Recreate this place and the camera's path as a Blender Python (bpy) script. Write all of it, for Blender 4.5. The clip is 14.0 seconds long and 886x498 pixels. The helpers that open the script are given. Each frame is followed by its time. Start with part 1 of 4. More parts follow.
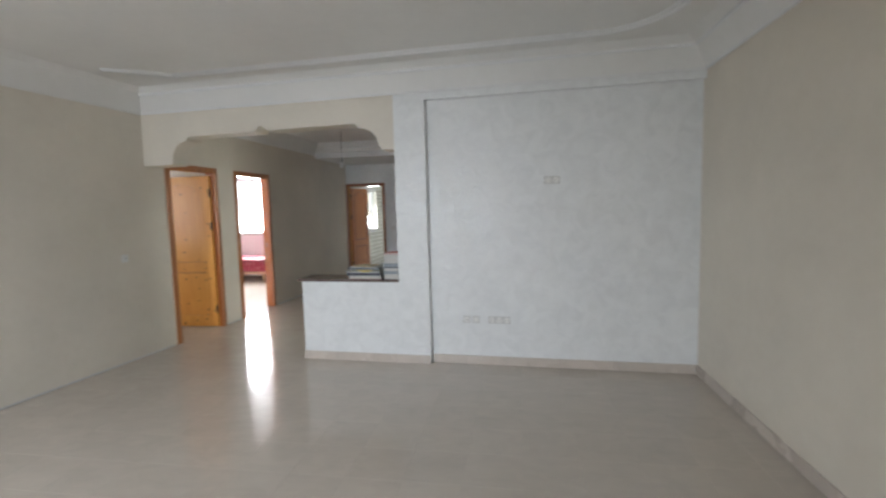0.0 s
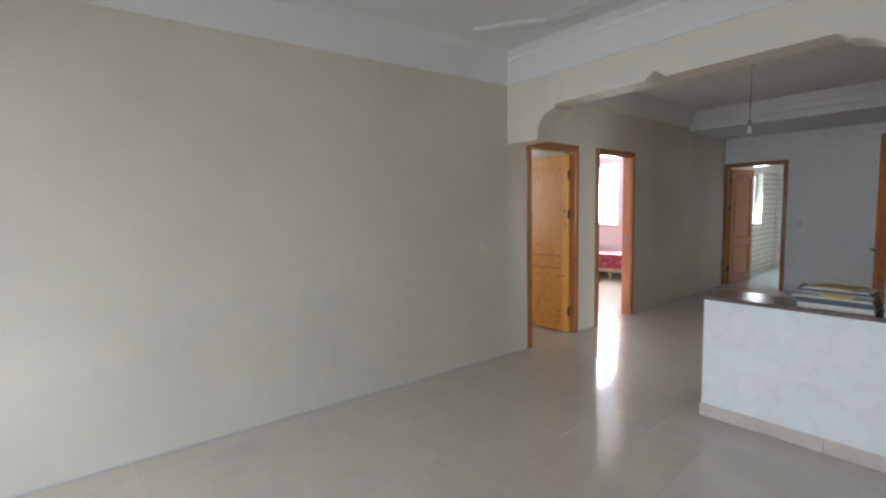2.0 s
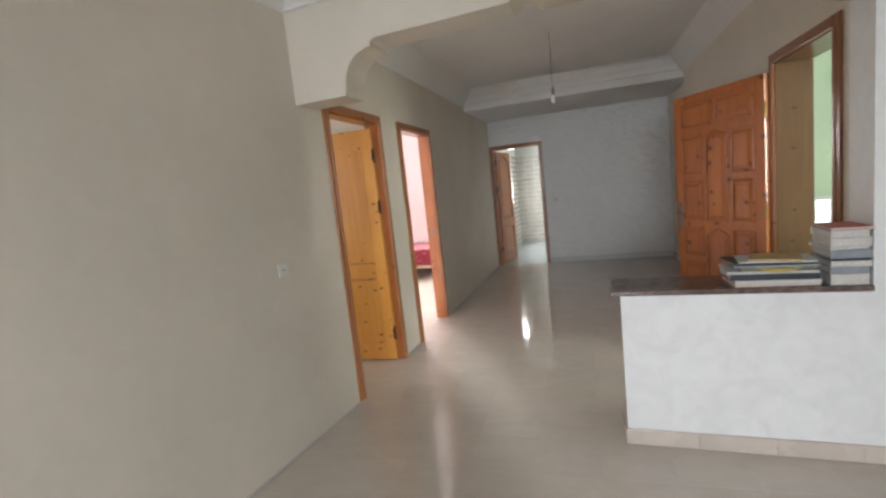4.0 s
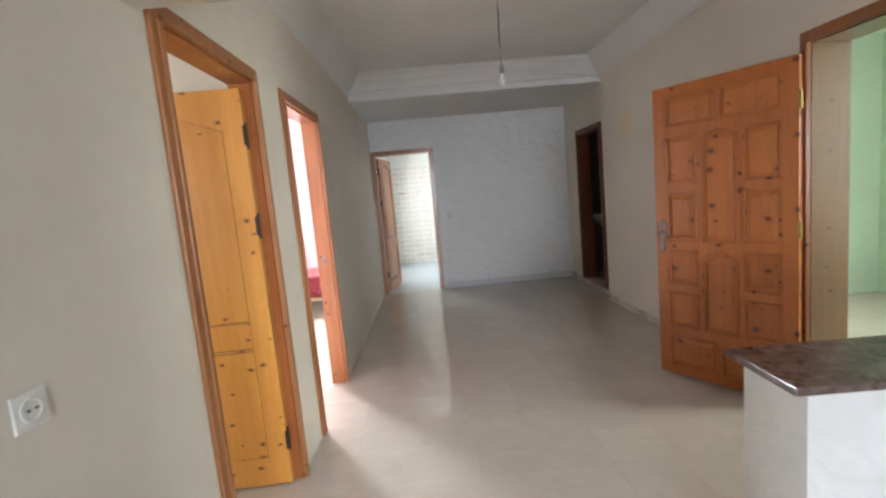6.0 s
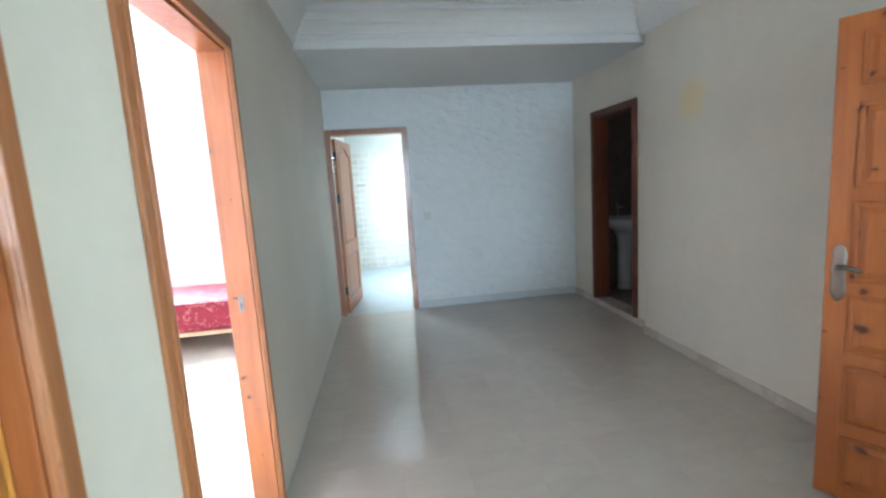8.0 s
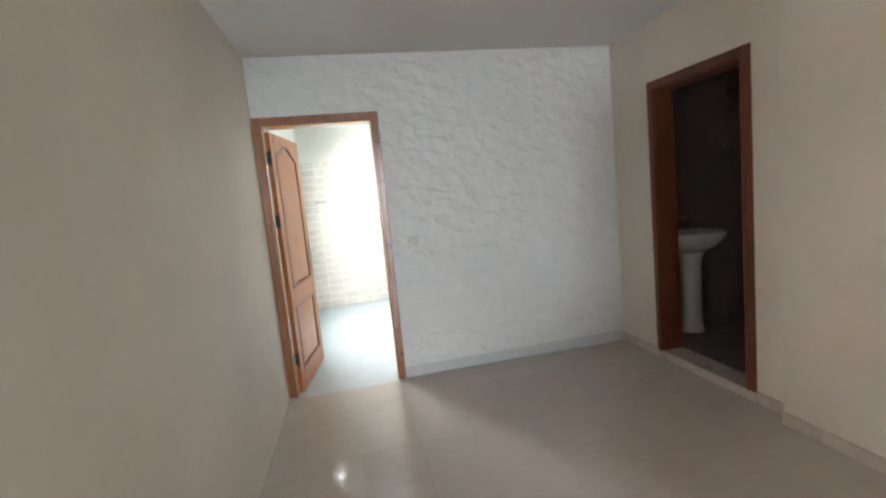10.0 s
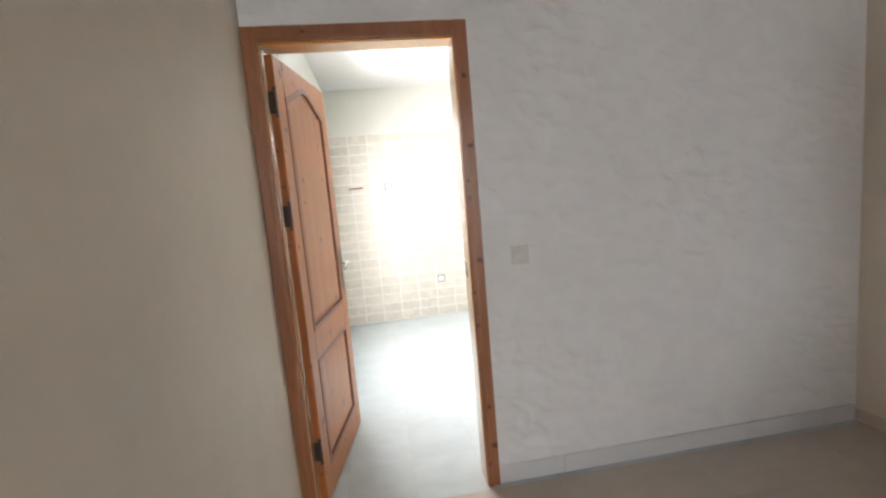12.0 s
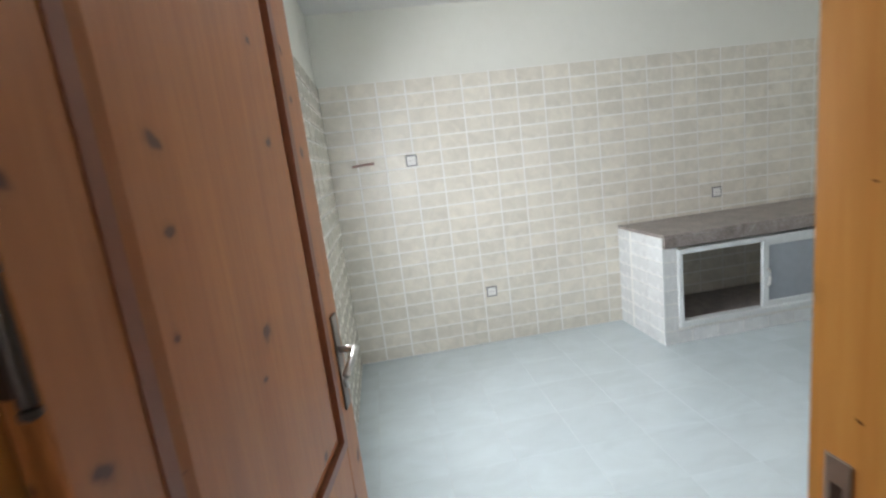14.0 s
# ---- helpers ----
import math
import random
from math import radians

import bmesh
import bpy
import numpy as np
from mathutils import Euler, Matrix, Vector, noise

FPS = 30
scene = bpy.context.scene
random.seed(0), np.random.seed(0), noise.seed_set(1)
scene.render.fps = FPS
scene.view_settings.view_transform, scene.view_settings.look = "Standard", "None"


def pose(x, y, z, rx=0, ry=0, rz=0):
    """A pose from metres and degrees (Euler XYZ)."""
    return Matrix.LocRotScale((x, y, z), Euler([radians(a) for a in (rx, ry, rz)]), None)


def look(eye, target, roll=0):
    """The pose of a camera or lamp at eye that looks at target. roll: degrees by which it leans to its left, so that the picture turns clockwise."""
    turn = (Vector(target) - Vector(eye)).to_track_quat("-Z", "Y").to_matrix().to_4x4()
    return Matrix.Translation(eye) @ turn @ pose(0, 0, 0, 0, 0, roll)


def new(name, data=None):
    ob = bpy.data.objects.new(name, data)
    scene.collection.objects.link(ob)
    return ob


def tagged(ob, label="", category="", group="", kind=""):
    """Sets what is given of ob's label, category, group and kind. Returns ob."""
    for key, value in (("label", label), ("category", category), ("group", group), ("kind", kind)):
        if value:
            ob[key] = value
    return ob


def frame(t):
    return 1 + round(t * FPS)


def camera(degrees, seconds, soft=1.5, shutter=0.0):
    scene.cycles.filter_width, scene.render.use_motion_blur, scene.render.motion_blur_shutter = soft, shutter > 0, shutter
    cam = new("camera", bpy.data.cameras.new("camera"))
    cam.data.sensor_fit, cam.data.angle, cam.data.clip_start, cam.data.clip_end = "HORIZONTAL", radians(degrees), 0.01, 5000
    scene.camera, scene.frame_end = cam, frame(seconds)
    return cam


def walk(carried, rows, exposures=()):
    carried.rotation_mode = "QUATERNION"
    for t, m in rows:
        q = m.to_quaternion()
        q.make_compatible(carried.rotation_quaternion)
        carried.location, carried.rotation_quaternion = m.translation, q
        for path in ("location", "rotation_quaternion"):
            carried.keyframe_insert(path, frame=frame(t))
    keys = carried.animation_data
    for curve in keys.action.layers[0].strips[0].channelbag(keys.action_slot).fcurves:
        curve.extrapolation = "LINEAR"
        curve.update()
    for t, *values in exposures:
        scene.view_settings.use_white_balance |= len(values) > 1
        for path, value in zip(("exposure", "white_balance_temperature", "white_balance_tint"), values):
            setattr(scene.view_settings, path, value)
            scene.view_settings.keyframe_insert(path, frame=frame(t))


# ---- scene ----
cam = camera(87.6, 14.0, 2.35, 0.25)
PATH = [
    (0, (0.086, -0.349, 1.506), (-0.235, 1.617, 1.329), -1.5),
    (0.5, (-0.052, -0.086, 1.481), (-0.857, 1.736, 1.304), -0.9),
    (1, (-0.295, 0.209, 1.494), (-1.427, 1.848, 1.318), -2.3),
    (1.5, (-0.55, 0.475, 1.503), (-1.942, 1.903, 1.353), -3.1),
    (2, (-0.958, 0.676, 1.445), (-2.448, 1.998, 1.269), -1.2),
    (2.5, (-1.31, 0.895, 1.437), (-2.55, 2.45, 1.224), -4.1),
    (3, (-1.617, 1.143, 1.427), (-2.7, 2.81, 1.205), -5.0),
    (3.5, (-1.953, 1.346, 1.405), (-2.889, 3.097, 1.174), -2.9),
    (4, (-2.235, 1.557, 1.421), (-2.826, 3.452, 1.176), -6.1),
    (4.2, (-2.334, 1.658, 1.409), (-2.79, 3.587, 1.142), -5.9),
    (6.3, (-3.101, 3.109, 1.437), (-3.019, 5.094, 1.2), -5.3),
    (6.5, (-3.094, 3.275, 1.448), (-3.022, 5.258, 1.199), -5.1),
    (7, (-3.212, 3.655, 1.463), (-2.961, 5.623, 1.211), -4.7),
    (7.5, (-3.276, 4.033, 1.438), (-2.972, 5.992, 1.171), -6.0),
    (8, (-3.265, 4.4, 1.457), (-2.988, 6.36, 1.172), -3.6),
    (8.5, (-3.311, 4.86, 1.438), (-2.96, 6.809, 1.162), -5.4),
    (8.7, (-3.287, 5.018, 1.428), (-2.854, 6.949, 1.142), -5.7),
    (10.8, (-3.174, 6.779, 1.432), (-2.882, 8.747, 1.23), -4.8),
    (11, (-3.189, 6.928, 1.436), (-2.988, 8.907, 1.23), -4.8),
    (11.5, (-3.247, 7.336, 1.42), (-2.998, 9.308, 1.195), -4.3),
    (12, (-3.305, 7.725, 1.408), (-3.023, 9.688, 1.152), -5.0),
    (12.5, (-3.311, 8.164, 1.427), (-3.098, 10.134, 1.153), -5.1),
    (13, (-3.376, 8.581, 1.42), (-3.194, 10.549, 1.117), -3.5),
    (13.5, (-3.402, 8.98, 1.407), (-3.158, 10.936, 1.067), -5.8),
    (14, (-3.366, 9.394, 1.441), (-3.134, 11.347, 1.077), -7.1),
]
EXPOSURES = [
    (0.0, 0.07, 6500, 11), (1.0, -0.02, 6450, 11), (2.0, -0.08, 6250, 10), (2.6, 0.05, 6400, 11), (4.2, 0.33, 6800, 13), (6.3, 0.76, 6350, 12), (7.2, 1.0, 5720, 4), (8.0, 1.22, 5450, 0), (8.4, 0.65, 6050, 1),
    (8.7, 0.1, 6300, 4), (9.5, 0.95, 6500, 8), (10.8, 1.37, 6800, 12), (12.0, 1.08, 7100, 16), (13.0, 0.52, 7000, 16), (13.5, 0.22, 6800, 14), (14.0, 0.1, 6600, 12),
]
walk(cam, [(t, look(eye, target, roll)) for t, eye, target, roll in PATH], EXPOSURES)

# ---------------------------------------------------------------- world and light
world = bpy.data.worlds.new("sky")
scene.world = world
world.use_nodes = True
wn, wl = world.node_tree.nodes, world.node_tree.links
sky = wn.new("ShaderNodeTexSky")
sky.sky_type, sky.sun_disc, sky.sun_elevation, sky.sun_rotation = "NISHITA", False, radians(48), radians(200)
wl.new(sky.outputs[0], wn["Background"].inputs[0])
wn["Background"].inputs[1].default_value = 0.1


def window_light(name, eye, target, w, h, watts, colour=(0.93, 0.97, 1.0), spread=180):
    """Daylight that stands in a window's opening."""
    lamp = bpy.data.lights.new(name, "AREA")
    lamp.shape, lamp.size, lamp.size_y, lamp.energy, lamp.color, lamp.spread = "RECTANGLE", w, h, watts, colour, radians(spread)
    ob = new(name, lamp)
    ob.matrix_world = look(eye, target)
    return ob


window_light("daylight_living", (-2.5, -3.14, 1.6), (-2.4, 1.0, -1.25), 1.9, 1.6, 120, (0.81, 0.905, 1.0), 110)
window_light("daylight_bedroom", (-6.2, 10.1, 1.7), (-3.9, 6.2, 0.2), 1.2, 1.6, 300, (0.88, 0.94, 1.0), 125)
window_light("daylight_kitchen", (-3.79, 11.39, 1.5), (-2.0, 11.1, 0.9), 0.82, 0.95, 47, (0.87, 0.94, 1.0))
window_light("daylight_side_room", (-5.9, 2.94, 1.6), (-5.6, 5.0, 1.2), 1.2, 1.3, 27, (0.95, 0.97, 1.0))
window_light("daylight_stairs", (1.75, 4.65, 1.6), (-3.8, 5.9, 1.0), 0.8, 1.15, 58, (0.92, 1.0, 0.95))


# ---------------------------------------------------------------- materials
def material(name, rough=0.6, metal=0.0, spec=0.5):
    m = bpy.data.materials.new(name)
    m.use_nodes = True
    b = m.node_tree.nodes["Principled BSDF"]
    b.inputs["Roughness"].default_value, b.inputs["Metallic"].default_value = rough, metal
    b.inputs["Specular IOR Level"].default_value = spec
    return m, m.node_tree.nodes, m.node_tree.links, b


def ramp(nodes, stops):
    r = nodes.new("ShaderNodeValToRGB")
    while len(r.color_ramp.elements) < len(stops):
        r.color_ramp.elements.new(0.5)
    for e, (p, c) in zip(r.color_ramp.elements, stops):
        e.position, e.color = p, (*c, 1)
    return r


def noise_tex(nodes, links, coords, scale, detail=4, stretch=(1, 1, 1), rough=0.55, distort=0.0):
    mp = nodes.new("ShaderNodeMapping")
    mp.inputs["Scale"].default_value = stretch
    links.new(coords, mp.inputs[0])
    n = nodes.new("ShaderNodeTexNoise")
    n.inputs["Scale"].default_value, n.inputs["Detail"].default_value, n.inputs["Roughness"].default_value = scale, detail, rough
    n.inputs["Distortion"].default_value = distort
    links.new(mp.outputs[0], n.inputs[0])
    return n


def mix(nodes, links, fac, a, b, kind="MIX"):
    """A colour mix; each of fac, a and b is a socket or a value."""
    m = nodes.new("ShaderNodeMix")
    m.data_type, m.blend_type = "RGBA", kind
    for sock, v in ((m.inputs[0], fac), (m.inputs[6], a), (m.inputs[7], b)):
        if isinstance(v, bpy.types.NodeSocket):
            links.new(v, sock)
        else:
            sock.default_value = v if isinstance(v, (int, float)) else (*v, 1)
    return m.outputs[2]


def bump(nodes, links, b, height, strength, distance):
    k = nodes.new("ShaderNodeBump")
    k.inputs["Strength"].default_value, k.inputs["Distance"].default_value = strength, distance
    links.new(height, k.inputs["Height"])
    links.new(k.outputs[0], b.inputs["Normal"])


def where(nodes, kind="Object"):
    return nodes.new("ShaderNodeTexCoord").outputs[kind]


def painted(name, colour, vary=0.06, rough=0.55, grain=0.15, stain=None):
    """Rolled wall paint: faint large stains and a fine orange-peel relief."""
    m, n, l, b = material(name, rough, spec=0.35)
    c = where(n)
    big = noise_tex(n, l, c, 0.9, 5)
    small = noise_tex(n, l, c, 14, 3)
    dark = tuple(v * (1 - vary * 1.6) for v in colour)
    light = tuple(min(1, v * (1 + vary)) for v in colour)
    r = ramp(n, [(0.3, dark), (0.7, light)])
    l.new(big.outputs[0], r.inputs[0])
    col = mix(n, l, 0.12, r.outputs[0], small.outputs[0], "SOFT_LIGHT")
    if stain:
        spot, radius, tint = stain
        far = n.new("ShaderNodeVectorMath")
        far.operation, far.inputs[1].default_value = "DISTANCE", spot
        l.new(c, far.inputs[0])
        ragged = n.new("ShaderNodeMath")
        ragged.operation, ragged.inputs[1].default_value = "MULTIPLY_ADD", 0.16
        l.new(noise_tex(n, l, c, 9, 4).outputs[0], ragged.inputs[0])
        l.new(far.outputs["Value"], ragged.inputs[2])
        mask = ramp(n, [(radius, (0.5, 0.5, 0.5)), (radius + 0.1, (0, 0, 0))])
        l.new(ragged.outputs[0], mask.inputs[0])
        col = mix(n, l, mask.outputs[0], col, tint)
    l.new(col, b.inputs["Base Color"])
    bump(n, l, b, noise_tex(n, l, c, 90, 3).outputs[0], grain, 0.002)
    return m


def swirled(name, colour, stretch=(1, 1, 1), scale=6.0, relief=0.35, spread=0.10, detail=6, depth=0.02, curl=0.9):
    """Trowelled pearl plaster with overlapping strokes."""
    m, n, l, b = material(name, 0.42, spec=0.5)
    c = where(n)
    strokes = noise_tex(n, l, c, scale, detail, stretch, 0.6, curl)
    cloud = noise_tex(n, l, c, 1.6, 4)
    r = ramp(n, [(0.34, tuple(v * (1 - spread) for v in colour)), (0.52, colour), (0.66, tuple(min(1, v * (1 + spread * 0.7)) for v in colour))])
    l.new(strokes.outputs[0], r.inputs[0])
    l.new(mix(n, l, 0.18, r.outputs[0], cloud.outputs[0], "SOFT_LIGHT"), b.inputs["Base Color"])
    rr = ramp(n, [(0.35, (0.3, 0.3, 0.3)), (0.65, (0.55, 0.55, 0.55))])
    l.new(strokes.outputs[0], rr.inputs[0])
    l.new(rr.outputs[0], b.inputs["Roughness"])
    bump(n, l, b, strokes.outputs[0], relief, depth)
    return m


def pine(name, pale, deep, rough=0.28, up="z", knot_scale=6.0, knot=(0.085, 0.024, 0.008), calm=0.35, knot_size=1.0, flat_knots=1.35, coat=0.35):
    """Varnished knotty pine; the grain runs along the part's z, or its x."""
    m, n, l, b = material(name, rough, spec=0.5)
    c = where(n)
    info = n.new("ShaderNodeObjectInfo")
    shift = n.new("ShaderNodeVectorMath")
    shift.operation = "MULTIPLY_ADD"
    cx = n.new("ShaderNodeCombineXYZ")
    for k in range(3):
        l.new(info.outputs["Random"], cx.inputs[k])
    shift.inputs[1].default_value = (7.3, 3.1, 9.7)
    l.new(cx.outputs[0], shift.inputs[0])
    l.new(c, shift.inputs[2])
    at = shift.outputs[0]
    long = (9, 9, 0.55) if up == "z" else (0.55, 9, 9)
    grain = noise_tex(n, l, at, 3.2, 6, long, 0.6, 0.6)
    fine = noise_tex(n, l, at, 16, 3, long, 0.5)
    cloud = noise_tex(n, l, at, 1.4, 2)
    r = ramp(n, [(0.28, deep), (0.5, tuple((x + y) / 2 for x, y in zip(pale, deep))), (0.7, pale)])
    l.new(grain.outputs[0], r.inputs[0])
    mid = tuple((x + 2 * y) / 3 for x, y in zip(deep, pale))
    col = mix(n, l, calm, r.outputs[0], mid)
    col = mix(n, l, 0.2, col, fine.outputs[0], "SOFT_LIGHT")
    col = mix(n, l, 0.3, col, cloud.outputs[0], "SOFT_LIGHT")
    sep, flat, cross = n.new("ShaderNodeSeparateXYZ"), n.new("ShaderNodeCombineXYZ"), n.new("ShaderNodeMath")
    l.new(at, sep.inputs[0])
    l.new(sep.outputs[0], cross.inputs[0])
    l.new(sep.outputs[1], cross.inputs[1])
    squash = n.new("ShaderNodeMath")
    squash.operation, squash.inputs[1].default_value = "MULTIPLY", flat_knots
    l.new(sep.outputs[2], squash.inputs[0])
    l.new(cross.outputs[0], flat.inputs[0])
    l.new(squash.outputs[0], flat.inputs[1])
    knots = n.new("ShaderNodeTexVoronoi")
    knots.voronoi_dimensions = "2D"
    knots.inputs["Scale"].default_value, knots.inputs["Randomness"].default_value = knot_scale, 1.0
    wob = n.new("ShaderNodeTexNoise")
    wob.inputs["Scale"].default_value, wob.inputs["Detail"].default_value = 16.0, 3.0
    l.new(at, wob.inputs[0])
    bend = n.new("ShaderNodeVectorMath")
    bend.operation = "MULTIPLY_ADD"
    bend.inputs[1].default_value = (0.035, 0.06, 0)
    l.new(wob.outputs["Color"], bend.inputs[0])
    l.new(flat.outputs[0], bend.inputs[2])
    l.new(bend.outputs[0], knots.inputs[0])
    size, pick = n.new("ShaderNodeMath"), n.new("ShaderNodeSeparateColor")
    l.new(knots.outputs["Color"], pick.inputs[0])
    size.operation = "DIVIDE"
    big = n.new("ShaderNodeMapRange")
    big.inputs[3].default_value, big.inputs[4].default_value = -0.55 * knot_size, 1.2 * knot_size
    l.new(pick.outputs[0], big.inputs[0])
    l.new(knots.outputs["Distance"], size.inputs[0])
    floor_size = n.new("ShaderNodeMath")
    floor_size.operation, floor_size.inputs[1].default_value = "MAXIMUM", 0.02
    l.new(big.outputs[0], floor_size.inputs[0])
    l.new(floor_size.outputs[0], size.inputs[1])
    kr = ramp(n, [(0.05, (1, 1, 1)), (0.085, (0.45, 0.45, 0.45)), (0.11, (0.12, 0.12, 0.12)), (0.2, (0, 0, 0))])
    l.new(size.outputs[0], kr.inputs[0])
    col = mix(n, l, kr.outputs[0], col, knot)
    l.new(col, b.inputs["Base Color"])
    b.inputs["Coat Weight"].default_value, b.inputs["Coat Roughness"].default_value = coat, 0.18
    bump(n, l, b, fine.outputs[0], 0.06, 0.003)
    return m


def glazed(name, colour, rough, vary, veins=2.2, spec=0.5):
    """Glazed tile with a cloudy print that changes from tile to tile."""
    m, n, l, b = material(name, rough, spec=spec)
    c = where(n)
    info = n.new("ShaderNodeObjectInfo")
    geo = n.new("ShaderNodeNewGeometry")
    add = n.new("ShaderNodeMath")
    l.new(info.outputs["Random"], add.inputs[0])
    l.new(geo.outputs["Random Per Island"], add.inputs[1])
    sh = n.new("ShaderNodeVectorMath")
    sh.operation = "ADD"
    sc = n.new("ShaderNodeMath")
    sc.operation = "MULTIPLY"
    sc.inputs[1].default_value = 17.0
    l.new(add.outputs[0], sc.inputs[0])
    l.new(c, sh.inputs[0])
    l.new(sc.outputs[0], sh.inputs[1])
    cloud = noise_tex(n, l, sh.outputs[0], veins, 6, (1, 1.7, 1), 0.6, 0.8)
    r = ramp(n, [(0.3, tuple(v * (1 - vary) for v in colour)), (0.7, tuple(min(1, v * (1 + vary)) for v in colour))])
    l.new(cloud.outputs[0], r.inputs[0])
    tone = n.new("ShaderNodeMapRange")
    tone.inputs[3].default_value, tone.inputs[4].default_value = 1 - vary * 0.5, 1 + vary * 0.5
    fr = n.new("ShaderNodeMath")
    fr.operation = "FRACT"
    l.new(sc.outputs[0], fr.inputs[0])
    l.new(fr.outputs[0], tone.inputs[0])
    l.new(mix(n, l, 1.0, r.outputs[0], tone.outputs[0], "MULTIPLY"), b.inputs["Base Color"])
    wear = noise_tex(n, l, where(n), 3.0, 5)
    rr = ramp(n, [(0.3, (rough * 0.8,) * 3), (0.75, (min(1, rough * 1.5),) * 3)])
    l.new(wear.outputs[0], rr.inputs[0])
    l.new(rr.outputs[0], b.inputs["Roughness"])
    bump(n, l, b, noise_tex(n, l, where(n), 6, 2).outputs[0], 0.03, 0.004)
    return m


def plain(name, colour, rough=0.5, metal=0.0, vary=0.1, scale=18, spec=0.5):
    m, n, l, b = material(name, rough, metal, spec)
    t = noise_tex(n, l, where(n), scale, 4)
    r = ramp(n, [(0.3, tuple(v * (1 - vary) for v in colour)), (0.7, tuple(min(1, v * (1 + vary)) for v in colour))])
    l.new(t.outputs[0], r.inputs[0])
    l.new(r.outputs[0], b.inputs["Base Color"])
    bump(n, l, b, t.outputs[0], 0.05, 0.002)
    return m


def speckled(name, base, spots, rough=0.25, scale=70):
    """Polished stone with crystals."""
    m, n, l, b = material(name, rough)
    c = where(n)
    v = n.new("ShaderNodeTexVoronoi")
    v.inputs["Scale"].default_value = scale
    l.new(c, v.inputs[0])
    cloud = noise_tex(n, l, c, 9, 5, (1, 1, 1), 0.65, 0.8)
    r = ramp(n, [(0.25, base), (0.55, tuple((a + s) / 2 for a, s in zip(base, spots))), (0.8, spots)])
    l.new(cloud.outputs[0], r.inputs[0])
    grey = n.new("ShaderNodeRGBToBW")
    l.new(v.outputs["Color"], grey.inputs[0])
    l.new(mix(n, l, 0.35, r.outputs[0], grey.outputs[0], "SOFT_LIGHT"), b.inputs["Base Color"])
    bump(n, l, b, cloud.outputs[0], 0.1, 0.003)
    return m


def upholstery(name):
    """Crimson brocade with pale flowers and leaves."""
    m, n, l, b = material(name, 0.6, spec=0.3)
    c = where(n)
    v = n.new("ShaderNodeTexVoronoi")
    v.inputs["Scale"].default_value = 7
    l.new(c, v.inputs[0])
    leaf = noise_tex(n, l, c, 11, 4, (1, 1.6, 1.2), 0.6, 2.0)
    r = ramp(n, [(0.1, (0.55, 0.34, 0.26)), (0.18, (0.34, 0.08, 0.09)), (0.3, (0.22, 0.012, 0.03))])
    l.new(v.outputs["Distance"], r.inputs[0])
    k = ramp(n, [(0.56, (0, 0, 0)), (0.63, (1, 1, 1))])
    l.new(leaf.outputs[0], k.inputs[0])
    l.new(mix(n, l, k.outputs[0], r.outputs[0], (0.40, 0.15, 0.15)), b.inputs["Base Color"])
    b.inputs["Sheen Weight"].default_value = 0.1
    bump(n, l, b, leaf.outputs[0], 0.3, 0.01)
    return m


def clear_glass(name, tint=(1, 1, 1), rough=0.0):
    m, n, l, b = material(name, rough)
    b.inputs["Base Color"].default_value = (*tint, 1)
    b.inputs["Transmission Weight"].default_value, b.inputs["IOR"].default_value = 1.0, 1.45
    return m


CREAM = painted("cream_paint", (0.74, 0.68, 0.588))
CREAM_STAINED = painted("stained_cream_paint", (0.74, 0.68, 0.588), stain=((0.587, 0.0, 1.95), 0.16, (0.78, 0.62, 0.26)))
WHITE_CEILING = painted("white_ceiling_paint", (0.80, 0.79, 0.77), 0.03, 0.7)
STUCCO = painted("white_gypsum", (0.8, 0.8, 0.8), 0.03, 0.6)
PEARL = swirled("pearl_plaster", (0.785, 0.79, 0.785), (1, 1, 1), 8.0, 0.3, 0.05, 2.5, 0.02, 0.8)
PEARL_FAR = swirled("pearl_plaster_waves", (0.745, 0.745, 0.735), (0.85, 1, 1.25), 9.0, 1.0, 0.03, 1.5, 0.028, 0.3)
PINK = painted("pink_paint", (0.73, 0.63, 0.635), 0.04)
GREEN = painted("pale_green_paint", (0.48, 0.62, 0.48), 0.05)
KITCHEN_PAINT = painted("kitchen_cream_paint", (0.78, 0.77, 0.70), 0.03)
FLOOR_TILE = glazed("beige_floor_tile", (0.55, 0.49, 0.425), 0.085, 0.05, 5.0)
KITCHEN_FLOOR = glazed("grey_kitchen_floor_tile", (0.54, 0.605, 0.625), 0.085, 0.06, 4.0)
GROUT = plain("grout", (0.52, 0.465, 0.40), 0.6, 0, 0.04)
PALE_GROUT = plain("pale_grout", (0.85, 0.84, 0.81), 0.7, 0, 0.03)
WALL_TILE = glazed("beige_wall_tile", (0.70, 0.655, 0.565), 0.25, 0.11, 9)
BATH_TILE = glazed("dark_bathroom_tile", (0.2, 0.16, 0.145), 0.3, 0.2, 5)
PINE_FRAME = pine("brown_pine", (0.43, 0.175, 0.06), (0.27, 0.095, 0.03), 0.42, coat=0.12)
PINE_LINING = pine("honey_pine", (0.80, 0.40, 0.105), (0.63, 0.27, 0.06), 0.16, coat=1.0)
PINE_LEAF = pine("yellow_pine", (0.77, 0.36, 0.072), (0.60, 0.24, 0.04), 0.42, "z", 6.5, (0.15, 0.05, 0.015), 0.45, 1.1, 1.7, 0.12)
PINE_LEAF_LINE = pine("yellow_pine_edge", (0.62, 0.29, 0.07), (0.48, 0.19, 0.04), 0.3, "z", 5.0, (0.19, 0.075, 0.02), 0.6)
